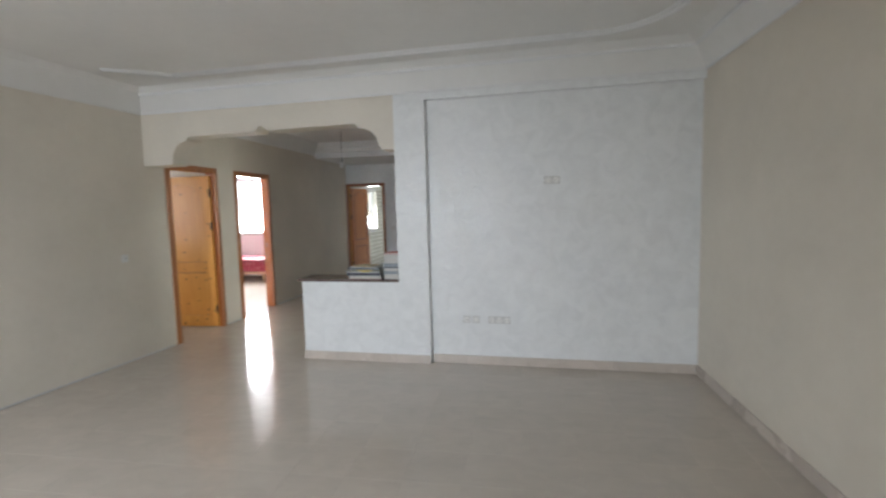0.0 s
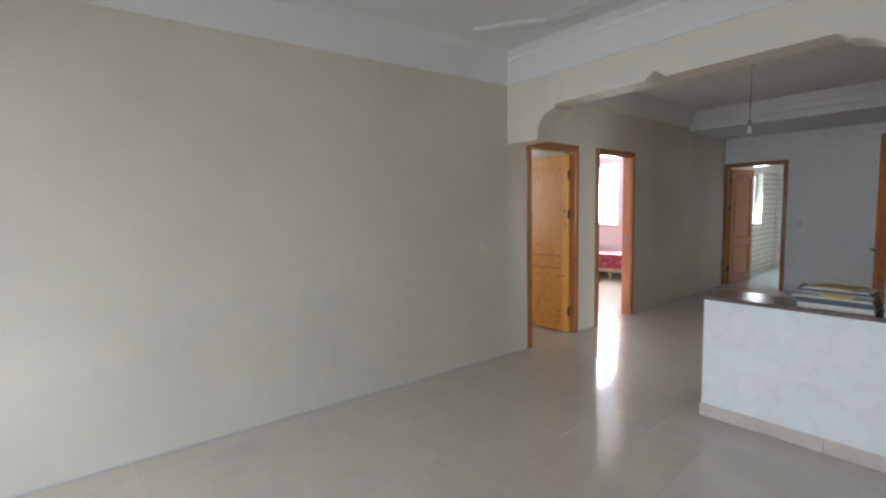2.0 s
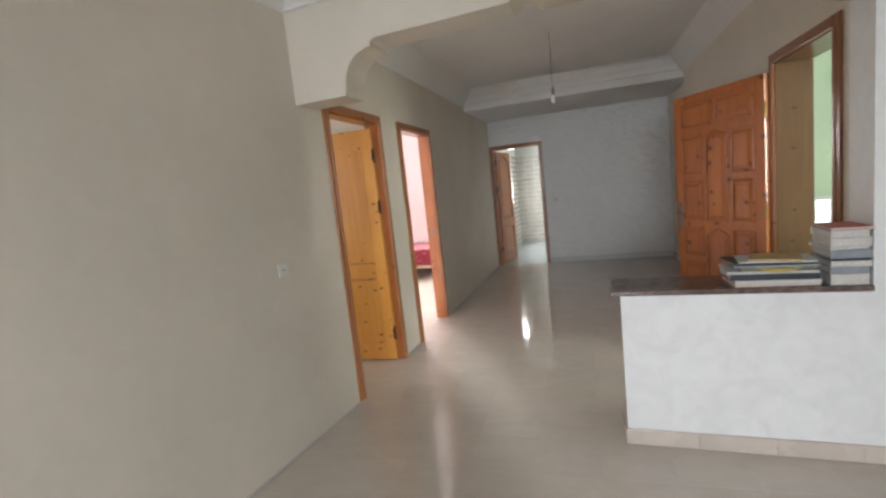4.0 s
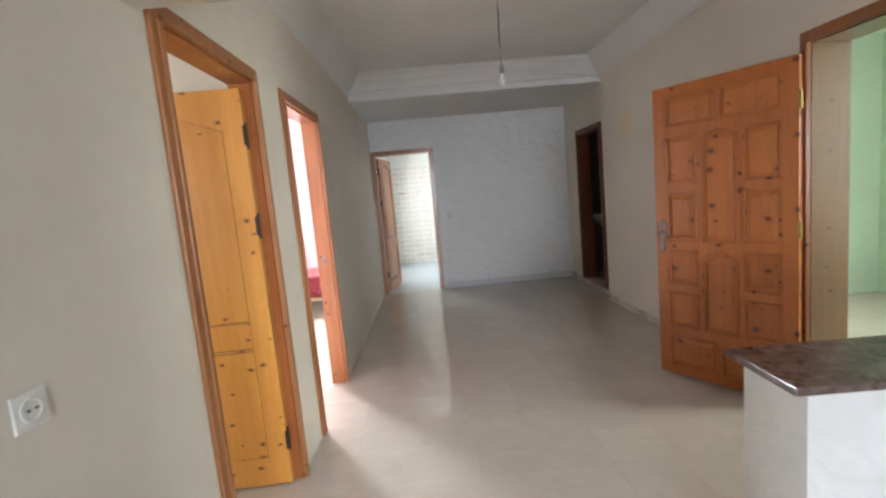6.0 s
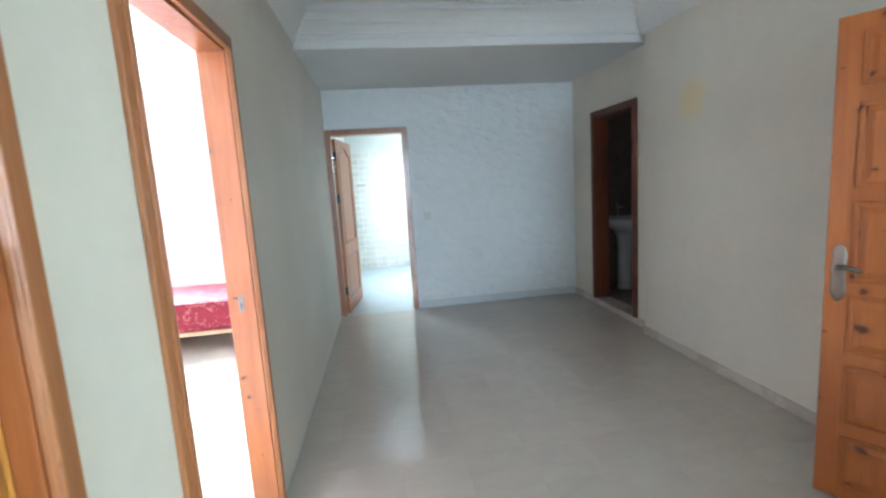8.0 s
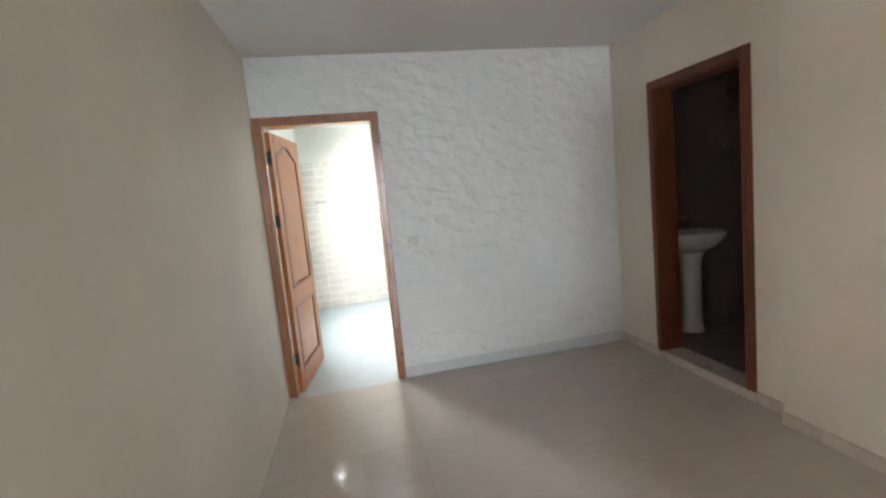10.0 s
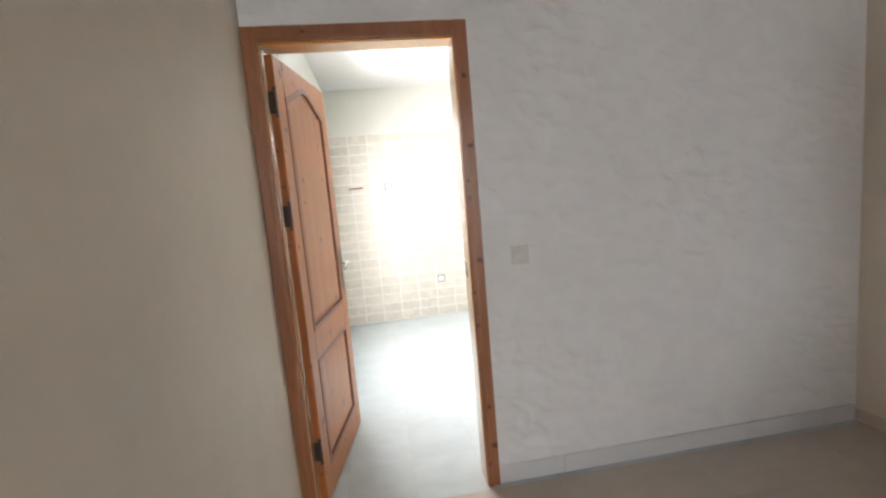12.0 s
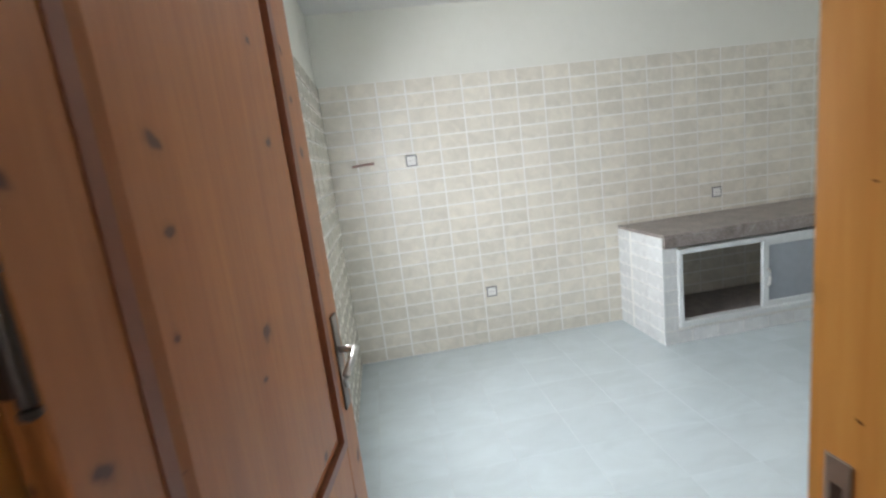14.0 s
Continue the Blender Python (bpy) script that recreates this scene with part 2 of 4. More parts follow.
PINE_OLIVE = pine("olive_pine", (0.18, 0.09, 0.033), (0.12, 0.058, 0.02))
PINE_KITCHEN = pine("pale_pine", (0.50, 0.18, 0.048), (0.35, 0.105, 0.025), 0.45, "z", 6.0, (0.13, 0.042, 0.015), 0.4, 1.0, 1.1, 0.15)
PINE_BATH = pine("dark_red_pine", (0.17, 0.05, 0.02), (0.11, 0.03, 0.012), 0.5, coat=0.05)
PINE_RED = pine("red_honey_pine", (0.47, 0.165, 0.052), (0.33, 0.10, 0.027), 0.22)
PALE_WOOD = pine("pale_wood", (0.62, 0.44, 0.27), (0.50, 0.33, 0.18))
PINE_DARK = pine("red_pine", (0.37, 0.145, 0.06), (0.23, 0.08, 0.03))
PINE_FRONT = pine("orange_pine", (0.47, 0.148, 0.031), (0.31, 0.08, 0.017), 0.33, "z", 6.8, (0.10, 0.022, 0.009), 0.45, 1.6, 1.35, 0.15)
PINE_GROOVE_SHADE = plain("groove_shade", (0.36, 0.14, 0.04), 0.4)
PINE_LINE = plain("moulding_stain", (0.24, 0.075, 0.03), 0.4)
SKIRTING = glazed("skirting_tile", (0.56, 0.49, 0.43), 0.25, 0.06, 3)
WHITE_SKIRTING = plain("white_skirting", (0.60, 0.60, 0.60), 0.35, 0, 0.02)
MARBLE = speckled("brown_marble", (0.07, 0.045, 0.04), (0.24, 0.17, 0.15), 0.2, 40)
GRANITE = speckled("taupe_granite", (0.17, 0.14, 0.13), (0.46, 0.40, 0.37), 0.32, 95)
BRONZE = plain("worn_bronze", (0.24, 0.20, 0.175), 0.35, 1.0)
STEEL = plain("brushed_nickel", (0.55, 0.53, 0.5), 0.3, 1.0)
DARK_IRON = plain("dark_iron", (0.09, 0.07, 0.06), 0.45, 0.9)
BRASS = plain("brass", (0.36, 0.25, 0.09), 0.3, 1.0)
PLASTIC = plain("white_plastic", (0.78, 0.77, 0.74), 0.35, 0, 0.03)
PALE_PLASTIC = plain("aged_white_plastic", (0.60, 0.59, 0.57), 0.4, 0, 0.03)
GREY_PLASTIC = plain("grey_plastic", (0.30, 0.30, 0.29), 0.4)
BEIGE_PLASTIC = plain("beige_plastic", (0.63, 0.61, 0.58), 0.4)
DARK_PLASTIC = plain("dark_plastic_rim", (0.07, 0.07, 0.07), 0.4)
ALUMINIUM = plain("white_lacquered_aluminium", (0.72, 0.74, 0.74), 0.35, 0, 0.04)
FROSTED = plain("grey_frosted_panel", (0.34, 0.37, 0.41), 0.35, 0, 0.05)
CERAMIC = plain("white_sanitary_ceramic", (0.60, 0.60, 0.60), 0.12, 0, 0.03)
GLASS = clear_glass("window_glass")
BULB_GLASS = plain("frosted_bulb", (0.82, 0.82, 0.80), 0.3, 0, 0.02)
BROCADE = upholstery("crimson_brocade")
PAPER = plain("paper_edges", (0.58, 0.56, 0.52), 0.8, 0, 0.12, 120)


# ---------------------------------------------------------------- building helpers
def box(bm, x0, x1, y0, y1, z0, z1, bevel=0.0, m=None):
    made = bmesh.ops.create_cube(bm, size=1.0)["verts"]
    mat = Matrix.Translation(((x0 + x1) / 2, (y0 + y1) / 2, (z0 + z1) / 2)) @ Matrix.Diagonal((x1 - x0, y1 - y0, z1 - z0, 1))
    bmesh.ops.transform(bm, matrix=mat if m is None else m @ mat, verts=made)
    if bevel:
        edges = list({e for v in made for e in v.link_edges})
        bmesh.ops.bevel(bm, geom=edges, offset=bevel, segments=2, affect="EDGES", profile=0.5)
    return bm


def prism(bm, pts, y0, y1):
    """A plate whose outline pts lies in x and z, between y0 and y1."""
    a = [bm.verts.new((x, y0, z)) for x, z in pts]
    b = [bm.verts.new((x, y1, z)) for x, z in pts]
    n = len(pts)
    faces = [bm.faces.new(a), bm.faces.new(b[::-1])]
    for i in range(n):
        faces.append(bm.faces.new((a[i], b[i], b[(i + 1) % n], a[(i + 1) % n])))
    bmesh.ops.recalc_face_normals(bm, faces=faces)


def ring(bm, outer, inner, y0, y1):
    """A flat rim between two outlines with the same count of points."""
    n = len(outer)
    v = [[bm.verts.new((x, y, z)) for x, z in o] for o, y in ((outer, y0), (inner, y0), (outer, y1), (inner, y1))]
    faces = []
    for i in range(n):
        j = (i + 1) % n
        for p, q in ((0, 1), (1, 3), (3, 2), (2, 0)):
            faces.append(bm.faces.new((v[p][i], v[p][j], v[q][j], v[q][i])))
    bmesh.ops.recalc_face_normals(bm, faces=faces)


def tube(bm, pts, radius, closed=False, sides=8):
    """A round bar along pts."""
    pts = [Vector(p) for p in pts]
    n, loops = len(pts), []
    for i, p in enumerate(pts):
        if closed:
            way = pts[(i + 1) % n] - pts[i - 1]
        else:
            way = pts[min(i + 1, n - 1)] - pts[max(i - 1, 0)]
        q = way.to_track_quat("Z", "Y")
        loops.append([bm.verts.new(p + q @ Vector((radius * math.cos(a), radius * math.sin(a), 0))) for a in (2 * math.pi * k / sides for k in range(sides))])
    for i in range(n if closed else n - 1):
        a, b = loops[i], loops[(i + 1) % n]
        for k in range(sides):
            bm.faces.new((a[k], a[(k + 1) % sides], b[(k + 1) % sides], b[k]))
    if not closed:
        bm.faces.new(loops[0][::-1])
        bm.faces.new(loops[-1])
    bmesh.ops.recalc_face_normals(bm, faces=bm.faces[:])


def lathe(bm, profile, at=(0, 0, 0), sides=20, sx=1.0, sy=1.0):
    """A turned body from (radius, height) pairs."""
    loops = [[bm.verts.new((at[0] + sx * r * math.cos(2 * math.pi * k / sides), at[1] + sy * r * math.sin(2 * math.pi * k / sides), at[2] + z)) for k in range(sides)] for r, z in profile]
    for a, b in zip(loops, loops[1:]):
        for k in range(sides):
            bm.faces.new((a[k], a[(k + 1) % sides], b[(k + 1) % sides], b[k]))
    bm.faces.new(loops[0][::-1])
    bm.faces.new(loops[-1])
    bmesh.ops.recalc_face_normals(bm, faces=bm.faces[:])


def mesh_of(name, bm, mat, smooth=False):
    me = bpy.data.meshes.new(name)
    bm.to_mesh(me)
    bm.free()
    me.materials.append(mat)
    if smooth:
        for p in me.polygons:
            p.use_smooth = True
    return me


def part(name, bm, mat, parent=None, label="", smooth=False, m=None):
    ob = new(name, mesh_of(name, bm, mat, smooth))
    if parent is not None:
        ob.parent = parent
    if m is not None:
        ob.matrix_basis = m
    return tagged(ob, label)


def thing(name, label, category, m=None, group="", kind=""):
    ob = new(name)
    ob.empty_display_size = 0.1
    if m is not None:
        ob.matrix_basis = m
    return tagged(ob, label, category, group, kind)


def along(p0, p1, z=0.0):
    """A wall's own axes: x from p0 to p1, y into the wall, z up; the room lies on the side of -y."""
    return pose(p0[0], p0[1], z, 0, 0, math.degrees(math.atan2(p1[1] - p0[1], p1[0] - p0[0])))


def span(p0, p1):
    return math.hypot(p1[0] - p0[0], p1[1] - p0[1])


def wall(name, p0, p1, thick, mat, label, top=2.95, holes=(), bottom=-0.06):
    """A wall with openings (s0, s1, z0, z1) that go through it."""
    bm, length = bmesh.new(), span(p0, p1)
    s = 0.0
    for a, b, z0, z1 in sorted(holes):
        if a > s:
            box(bm, s, a, 0, thick, bottom, top)
        if z0 > bottom:
            box(bm, a, b, 0, thick, bottom, z0)
        box(bm, a, b, 0, thick, z1, top)
        s = b
    if s < length:
        box(bm, s, length, 0, thick, bottom, top)
    bmesh.ops.remove_doubles(bm, verts=bm.verts[:], dist=1e-5)
    return tagged(part(name, bm, mat, m=along(p0, p1)), label, "wall", kind="structure")


def skirting(name, p0, p1, mat, label, runs, height=0.08, thick=0.012, step=0.0):
    """Skirting tiles along a wall, in runs (s0, s1)."""
    base = thing(name, label, "baseboard", along(p0, p1), kind="structure")
    for a, b in runs:
        n = max(1, round((b - a) / 0.335))
        w = (b - a) / n
        for k in range(n):
            bm = box(bmesh.new(), a + k * w + 0.0003, a + (k + 1) * w - 0.0003, -thick + step, step - 0.0005, 0.001, height, 0.003)
            part("skirting_tile", bm, mat, base)
    return base


# ---------------------------------------------------------------- plan
DOOR_H = 2.1
LW0, LW1 = (-4.42, -3.0), (-3.85, 4.33)
HW0, HW1 = LW1, (-3.745, 9.72)
PT0, PT1 = (-3.86, 4.105), (1.62, 3.815)
PX = span(PT0, PT1) / (PT1[0] - PT0[0])


def ps(x):
    """The place along the partition that has this x."""
    return (x - PT0[0]) * PX


def hole(s0, s1):
    return (s0 + 0.05, s1 - 0.05, -0.06, DOOR_H - 0.05)


D1, D2 = (0.03, 0.922), (1.278, 2.18)
D3 = (0.0, 0.903)
BD = (0.47, 1.36)
FD = (2.75, 3.67)

wall("wall_living_west", LW0, LW1, 0.2, CREAM, "smooth cream painted wall of the living room")
wall("wall_hall_west", HW0, HW1, 0.11, CREAM, "cream painted hall wall with two pine doorways", holes=[hole(*D1), hole(*D2)])
wall("wall_hall_north", HW1, (-0.87, 9.72), 0.11, PEARL_FAR, "white trowelled plaster wall with wavy strokes", holes=[hole(*D3)])
wall("wall_hall_east", (-0.87, 9.72), (-0.87, 8.12), 0.16, CREAM, "cream painted wall beside the bathroom doorway", holes=[hole(*BD)])
wall("wall_hall_entrance", (-0.95, 8.12), (-0.95, 4.16), 0.22, CREAM_STAINED, "cream painted wall with a faint yellow stain and the front doorway", holes=[hole(*FD)])
wall("wall_living_east", (1.62, 4.1), (1.62, -3.0), 0.2, CREAM, "smooth cream painted wall")
wall("wall_living_south", (1.62, -3.0), (-4.42, -3.0), 0.2, CREAM, "cream painted wall with a wide window", holes=[(3.27, 4.97, 0.8, 2.3)])

# partition with the arched opening, the half wall and the recessed panel
bm = bmesh.new()
arch = [(-3.86, 2.035), (-3.515, 2.035), (-3.505, 2.07)]
arch += [(-3.505 + 0.185 * (1 - math.cos(a)), 2.09 + 0.185 * math.sin(a)) for a in (math.pi / 2 * k / 8 for k in range(9))]
arch += [(-3.32, 2.30), (-3.29, 2.315), (-2.53, 2.325), (-2.50, 2.345), (-2.455, 2.38), (-2.41, 2.345), (-2.38, 2.325), (-1.46, 2.335), (-1.43, 2.32)]
arch += [(-1.405 + 0.185 * math.sin(a), 2.12 + 0.17 * math.cos(a)) for a in (math.pi / 2 * k / 8 for k in range(9))]
arch += [(-1.20, 2.10), (-1.18, 2.075), (-1.06, 2.07)]
hb = bmesh.new()
prism(hb, [(ps(x), z) for x, z in [(-3.90, 2.95), (-3.90, 2.035)] + arch + [(-1.06, 2.95)]], 0, 0.22)
tagged(part("wall_arch_header", hb, CREAM, m=along(PT0, PT1)), "cream painted header with scrolled arch corners", "wall", kind="structure")
box(bm, ps(-1.06), ps(-0.758), 0, 0.22, -0.06, 2.95)
box(bm, ps(-0.758), ps(1.62), 0.06, 0.22, -0.06, 2.95)
box(bm, ps(-0.758), ps(1.62), 0, 0.06, 2.505, 2.95)
box(bm, ps(-2.085), ps(-1.06), 0, 0.27, -0.06, 0.80)
tagged(part("wall_partition", bm, PEARL, m=along(PT0, PT1)), "pearl plaster partition with a half wall and recessed panel", "wall", kind="structure")

# kitchen
wall("wall_kitchen_north", (-3.9, 12.815), (0.7, 12.815), 0.2, KITCHEN_PAINT, "cream kitchen wall above beige tiles")
wall("wall_kitchen_west", (-3.70, 9.832), (-3.70, 12.815), 0.2, KITCHEN_PAINT, "cream kitchen wall with a window", holes=[(1.12, 2.0, 0.99, 2.0)])
wall("wall_kitchen_east", (0.7, 12.815), (0.7, 9.92), 0.2, KITCHEN_PAINT, "plain cream kitchen wall")
wall("wall_bathroom_north", (-0.87, 9.72), (0.9, 9.72), 0.11, BATH_TILE, "dark tiled bathroom wall")
wall("wall_bathroom_east", (0.75, 9.72), (0.75, 7.6), 0.15, BATH_TILE, "dark tiled bathroom wall")
wall("wall_bathroom_south", (0.9, 7.64), (-0.73, 7.64), 0.1, BATH_TILE, "dark tiled bathroom wall")
# rooms to the west
wall("wall_bedroom_north", (-7.2, 9.85), (-3.92, 9.85), 0.2, PINK, "pink painted bedroom wall with a window", holes=[(0.55, 1.42, 1.0, 2.3)])
wall("wall_bedroom_west", (-7.0, 5.36), (-7.0, 9.85), 0.2, PINK, "pink painted bedroom wall")
wall("wall_bedroom_south", (-3.935, 5.50), (-7.0, 5.50), 0.07, PINK, "pink painted bedroom wall")
wall("wall_side_room_north", (-7.0, 5.36), (-3.945, 5.36), 0.07, CREAM, "cream painted wall of the side room")
wall("wall_side_room_west", (-7.0, 3.2), (-7.0, 5.36), 0.2, CREAM, "cream painted wall of the side room")
wall("wall_side_room_south", (-4.16, 3.2), (-7.2, 3.2), 0.2, CREAM, "cream painted wall with a window", holes=[(1.2, 2.3, 1.0, 2.2)])
# stairwell
wall("wall_stairs_east", (1.6, 7.5), (1.6, 4.05), 0.2, GREEN, "pale green stairwell wall with a window", holes=[(2.45, 3.25, 1.0, 2.2)])
wall("wall_stairs_north", (-0.74, 7.4), (1.6, 7.4), 0.1, GREEN, "pale green stairwell wall with a low window", holes=[(0.84, 1.06, 0.62, 0.95)])


# ceilings
def ceiling_sheet(name, x0, x1, y0, y1, z, label):
    bm = box(bmesh.new(), x0, x1, y0, y1, z, z + 0.1)
    return tagged(part(name, bm, WHITE_CEILING), label, "ceiling", kind="structure")


def inset(poly, d):
    """The outline poly, which runs counter-clockwise, moved inwards by d."""
    out, n = [], len(poly)
    for i in range(n):
        p, q, r = Vector(poly[i - 1]), Vector(poly[i]), Vector(poly[(i + 1) % n])
        a, b = (q - p).normalized(), (r - q).normalized()
        na, nb = Vector((-a.y, a.x)), Vector((-b.y, b.x))
        k = (na + nb) / (1 + na.dot(nb))
        out.append(tuple(q + k * d))
    return out


def coved_ceiling(name, poly, profile, label):
    """A ceiling whose rim climbs inwards by (inset, height) pairs."""
    bm, loops = bmesh.new(), []
    for d, z in profile:
        loops.append([bm.verts.new((x, y, z)) for x, y in inset(poly, d)])
    for a, b in zip(loops, loops[1:]):
        for i in range(len(poly)):
            j = (i + 1) % len(poly)
            bm.faces.new((a[i], b[i], b[j], a[j]))
    bm.faces.new(loops[-1][::-1])
    lid = [bm.verts.new((x, y, profile[-1][1] + 0.12)) for x, y in inset(poly, -0.1)]
    low = [bm.verts.new((x, y, profile[0][1])) for x, y in inset(poly, -0.1)]
    bm.faces.new(lid)
    for i in range(len(poly)):
        j = (i + 1) % len(poly)
        bm.faces.new((low[i], low[j], lid[j], lid[i]))
        bm.faces.new((loops[0][i], loops[0][j], low[j], low[i]))
    bmesh.ops.recalc_face_normals(bm, faces=bm.faces[:])
    return tagged(part(name, bm, WHITE_CEILING), label, "ceiling", kind="structure")


LIVING = [LW0, (1.62, -3.0), PT1, PT0]
HALL = [(-3.85, 4.33), (-0.95, 4.18), (-0.95, 8.2), (-3.775, 8.2)]
coved_ceiling("ceiling_living", LIVING, [(0, 2.57), (0.02, 2.585), (0.14, 2.76), (0.21, 2.80)], "white coved gypsum ceiling of the living room")
coved_ceiling("ceiling_hall", HALL, [(0, 2.57), (0.17, 2.79)], "white tray ceiling of the hall")
ceiling_sheet("ceiling_hall_soffit", -3.9, -0.75, 8.2, 9.8, 2.52, "lowered white soffit before the kitchen")
ceiling_sheet("ceiling_kitchen", -3.9, 0.9, 9.81, 12.9, 2.52, "white kitchen ceiling")
ceiling_sheet("ceiling_bedroom", -7.2, -3.95, 5.4, 10.0, 2.6, "white bedroom ceiling")
ceiling_sheet("ceiling_side_room", -7.2, -4.0, 3.0, 5.4, 2.58, "white ceiling of the side room")
ceiling_sheet("ceiling_bathroom", -0.8, 0.9, 7.5, 9.8, 2.5, "white bathroom ceiling")
ceiling_sheet("ceiling_stairs", -0.8, 1.8, 3.98, 7.5, 2.6, "white stairwell ceiling")

# gypsum mouldings
bm = bmesh.new()
for d, z, r in ((0.03, 2.60, 0.022), (0.085, 2.69, 0.018), (0.145, 2.762, 0.02)):
    y = 8.2 - d
    tube(bm, [(-3.775 + d, y, z), (-0.95 - d, y, z)], r, False, 8)
box(bm, -3.76, -0.96, 8.188, 8.2, 2.521, 2.60, 0.003)
tagged(part("trim_hall_cornice", bm, STUCCO, smooth=False), "stepped white gypsum cornice", "moulding", kind="structure")


def rounded_outline(poly, d, radius, steps=8):
    """An inset outline whose corners are scooped in a quarter circle."""
    pts, n = [], len(poly)
    base = [Vector(p) for p in inset(poly, d)]
    for i in range(n):
        p, q, r = base[i - 1], base[i], base[(i + 1) % n]
        a, b = (p - q).normalized(), (r - q).normalized()
        s, e = q + a * radius, q + b * radius
        c = q + (a + b) * radius
        for k in range(steps + 1):
            t = k / steps
            w = (s - c) * math.cos(t * math.pi / 2) + (e - c) * math.sin(t * math.pi / 2)
            pts.append(c + w)
    return pts


bm = bmesh.new()
for d, z, r, k in ((0.43, 2.797, 0.024, 0.5), (0.475, 2.799, 0.013, 0.46)):
    line = rounded_outline(LIVING, d, k)[18:28]
    stop = Vector((-3.08, 4.064 - d))
    tube(bm, [(p.x, p.y, z) for p in line[:9]] + [(stop.x, stop.y, z)], r, False, 8)
tagged(part("trim_living_ceiling", bm, STUCCO, smooth=True), "raised white gypsum bead with a rounded corner", "moulding", kind="structure")


def gypsum_leaf(a, b, width, lobes, height):
    """A cast leaf on the ceiling from its stem a to its tip b, with lobed edges and ribs."""
    bm, n = bmesh.new(), 36
    way = Vector(b) - Vector(a)
    side = Vector((-way.y, way.x)).normalized()
    rows = []
    for k in range(n + 1):
        u = k / n
        swell = (0.25 + 0.9 * math.sin(math.pi * min(1, u * 1.15 + 0.08)) ** 0.8) * (1 - 0.55 * u)
        notch = 0.72 + 0.28 * abs(math.sin(u * lobes * math.pi))
        row = []
        for i in range(-4, 5):
            v = i / 4
            edge = width * swell * (notch if v < 0 else 0.8)
            p = Vector(a) + way * u + side * (v * edge)
            crown = (1 - v * v) ** 0.5 * (0.65 + 0.35 * math.cos(v * 9 + u * lobes * 6)) if abs(v) < 1 else 0
            row.append(bm.verts.new((p.x, p.y, 2.8005 - height * crown)))
        rows.append(row)
    for p, q in zip(rows, rows[1:]):
        for i in range(8):
            bm.faces.new((p[i], p[i + 1], q[i + 1], q[i]))
    bmesh.ops.recalc_face_normals(bm, faces=bm.faces[:])
    return bm


tagged(part("trim_ceiling_leaf", gypsum_leaf((-3.06, 3.62), (-3.50, 3.28), 0.085, 5, 0.035), STUCCO, smooth=True), "cast white gypsum leaf at the end of the ceiling bead", "moulding", kind="structure")
bm = bmesh.new()
for d, z, r in ((0.122, 2.745, 0.018), (0.012, 2.583, 0.012)):
    rim = inset(LIVING, d)
    tube(bm, [(*rim[1], z), (*rim[2], z), (*rim[3], z)], r, False, 8)
tagged(part("trim_living_cornice", bm, STUCCO), "white gypsum cornice along the living room walls", "moulding", kind="structure")

# skirting
skirting("baseboard_partition", PT0, PT1, SKIRTING, "beige tile skirting below the half wall", [(ps(-2.085), ps(-0.758))], 0.085)
skirting("baseboard_panel", PT0, PT1, SKIRTING, "beige tile skirting in the recess", [(ps(-0.748), ps(1.60))], 0.085, step=0.06)
skirting("baseboard_half_wall_end", (ps(-2.085) + PT0[0], 4.28), (ps(-2.085) + PT0[0], 4.0), SKIRTING, "beige tile skirting at the half wall's end", [(0.0, 0.28)], 0.085)
skirting("baseboard_living_east", (1.62, 3.9), (1.62, -3.0), SKIRTING, "beige tile skirting", [(0, 6.9)], 0.085)
skirting("baseboard_living_west", LW0, LW1, WHITE_SKIRTING, "thin pale fillet at the foot of the wall", [(0.5, span(LW0, LW1) - 0.02)], 0.014, 0.006)
skirting("baseboard_hall_west", HW0, HW1, WHITE_SKIRTING, "thin pale fillet at the foot of the hall wall", [(0.925, 1.275), (2.185, 5.37)], 0.014, 0.006)
skirting("baseboard_hall_north", HW1, (-0.87, 9.72), WHITE_SKIRTING, "pale tile skirting below the plaster wall", [(0.9, 2.86)], 0.09)
skirting("baseboard_hall_east", (-0.87, 9.72), (-0.87, 8.12), SKIRTING, "beige tile skirting", [(0.0, 0.465), (1.365, 1.59)], 0.07)
skirting("baseboard_entrance", (-0.95, 8.12), (-0.95, 4.16), SKIRTING, "beige tile skirting", [(0.0, 2.74), (3.68, 3.95)], 0.07)


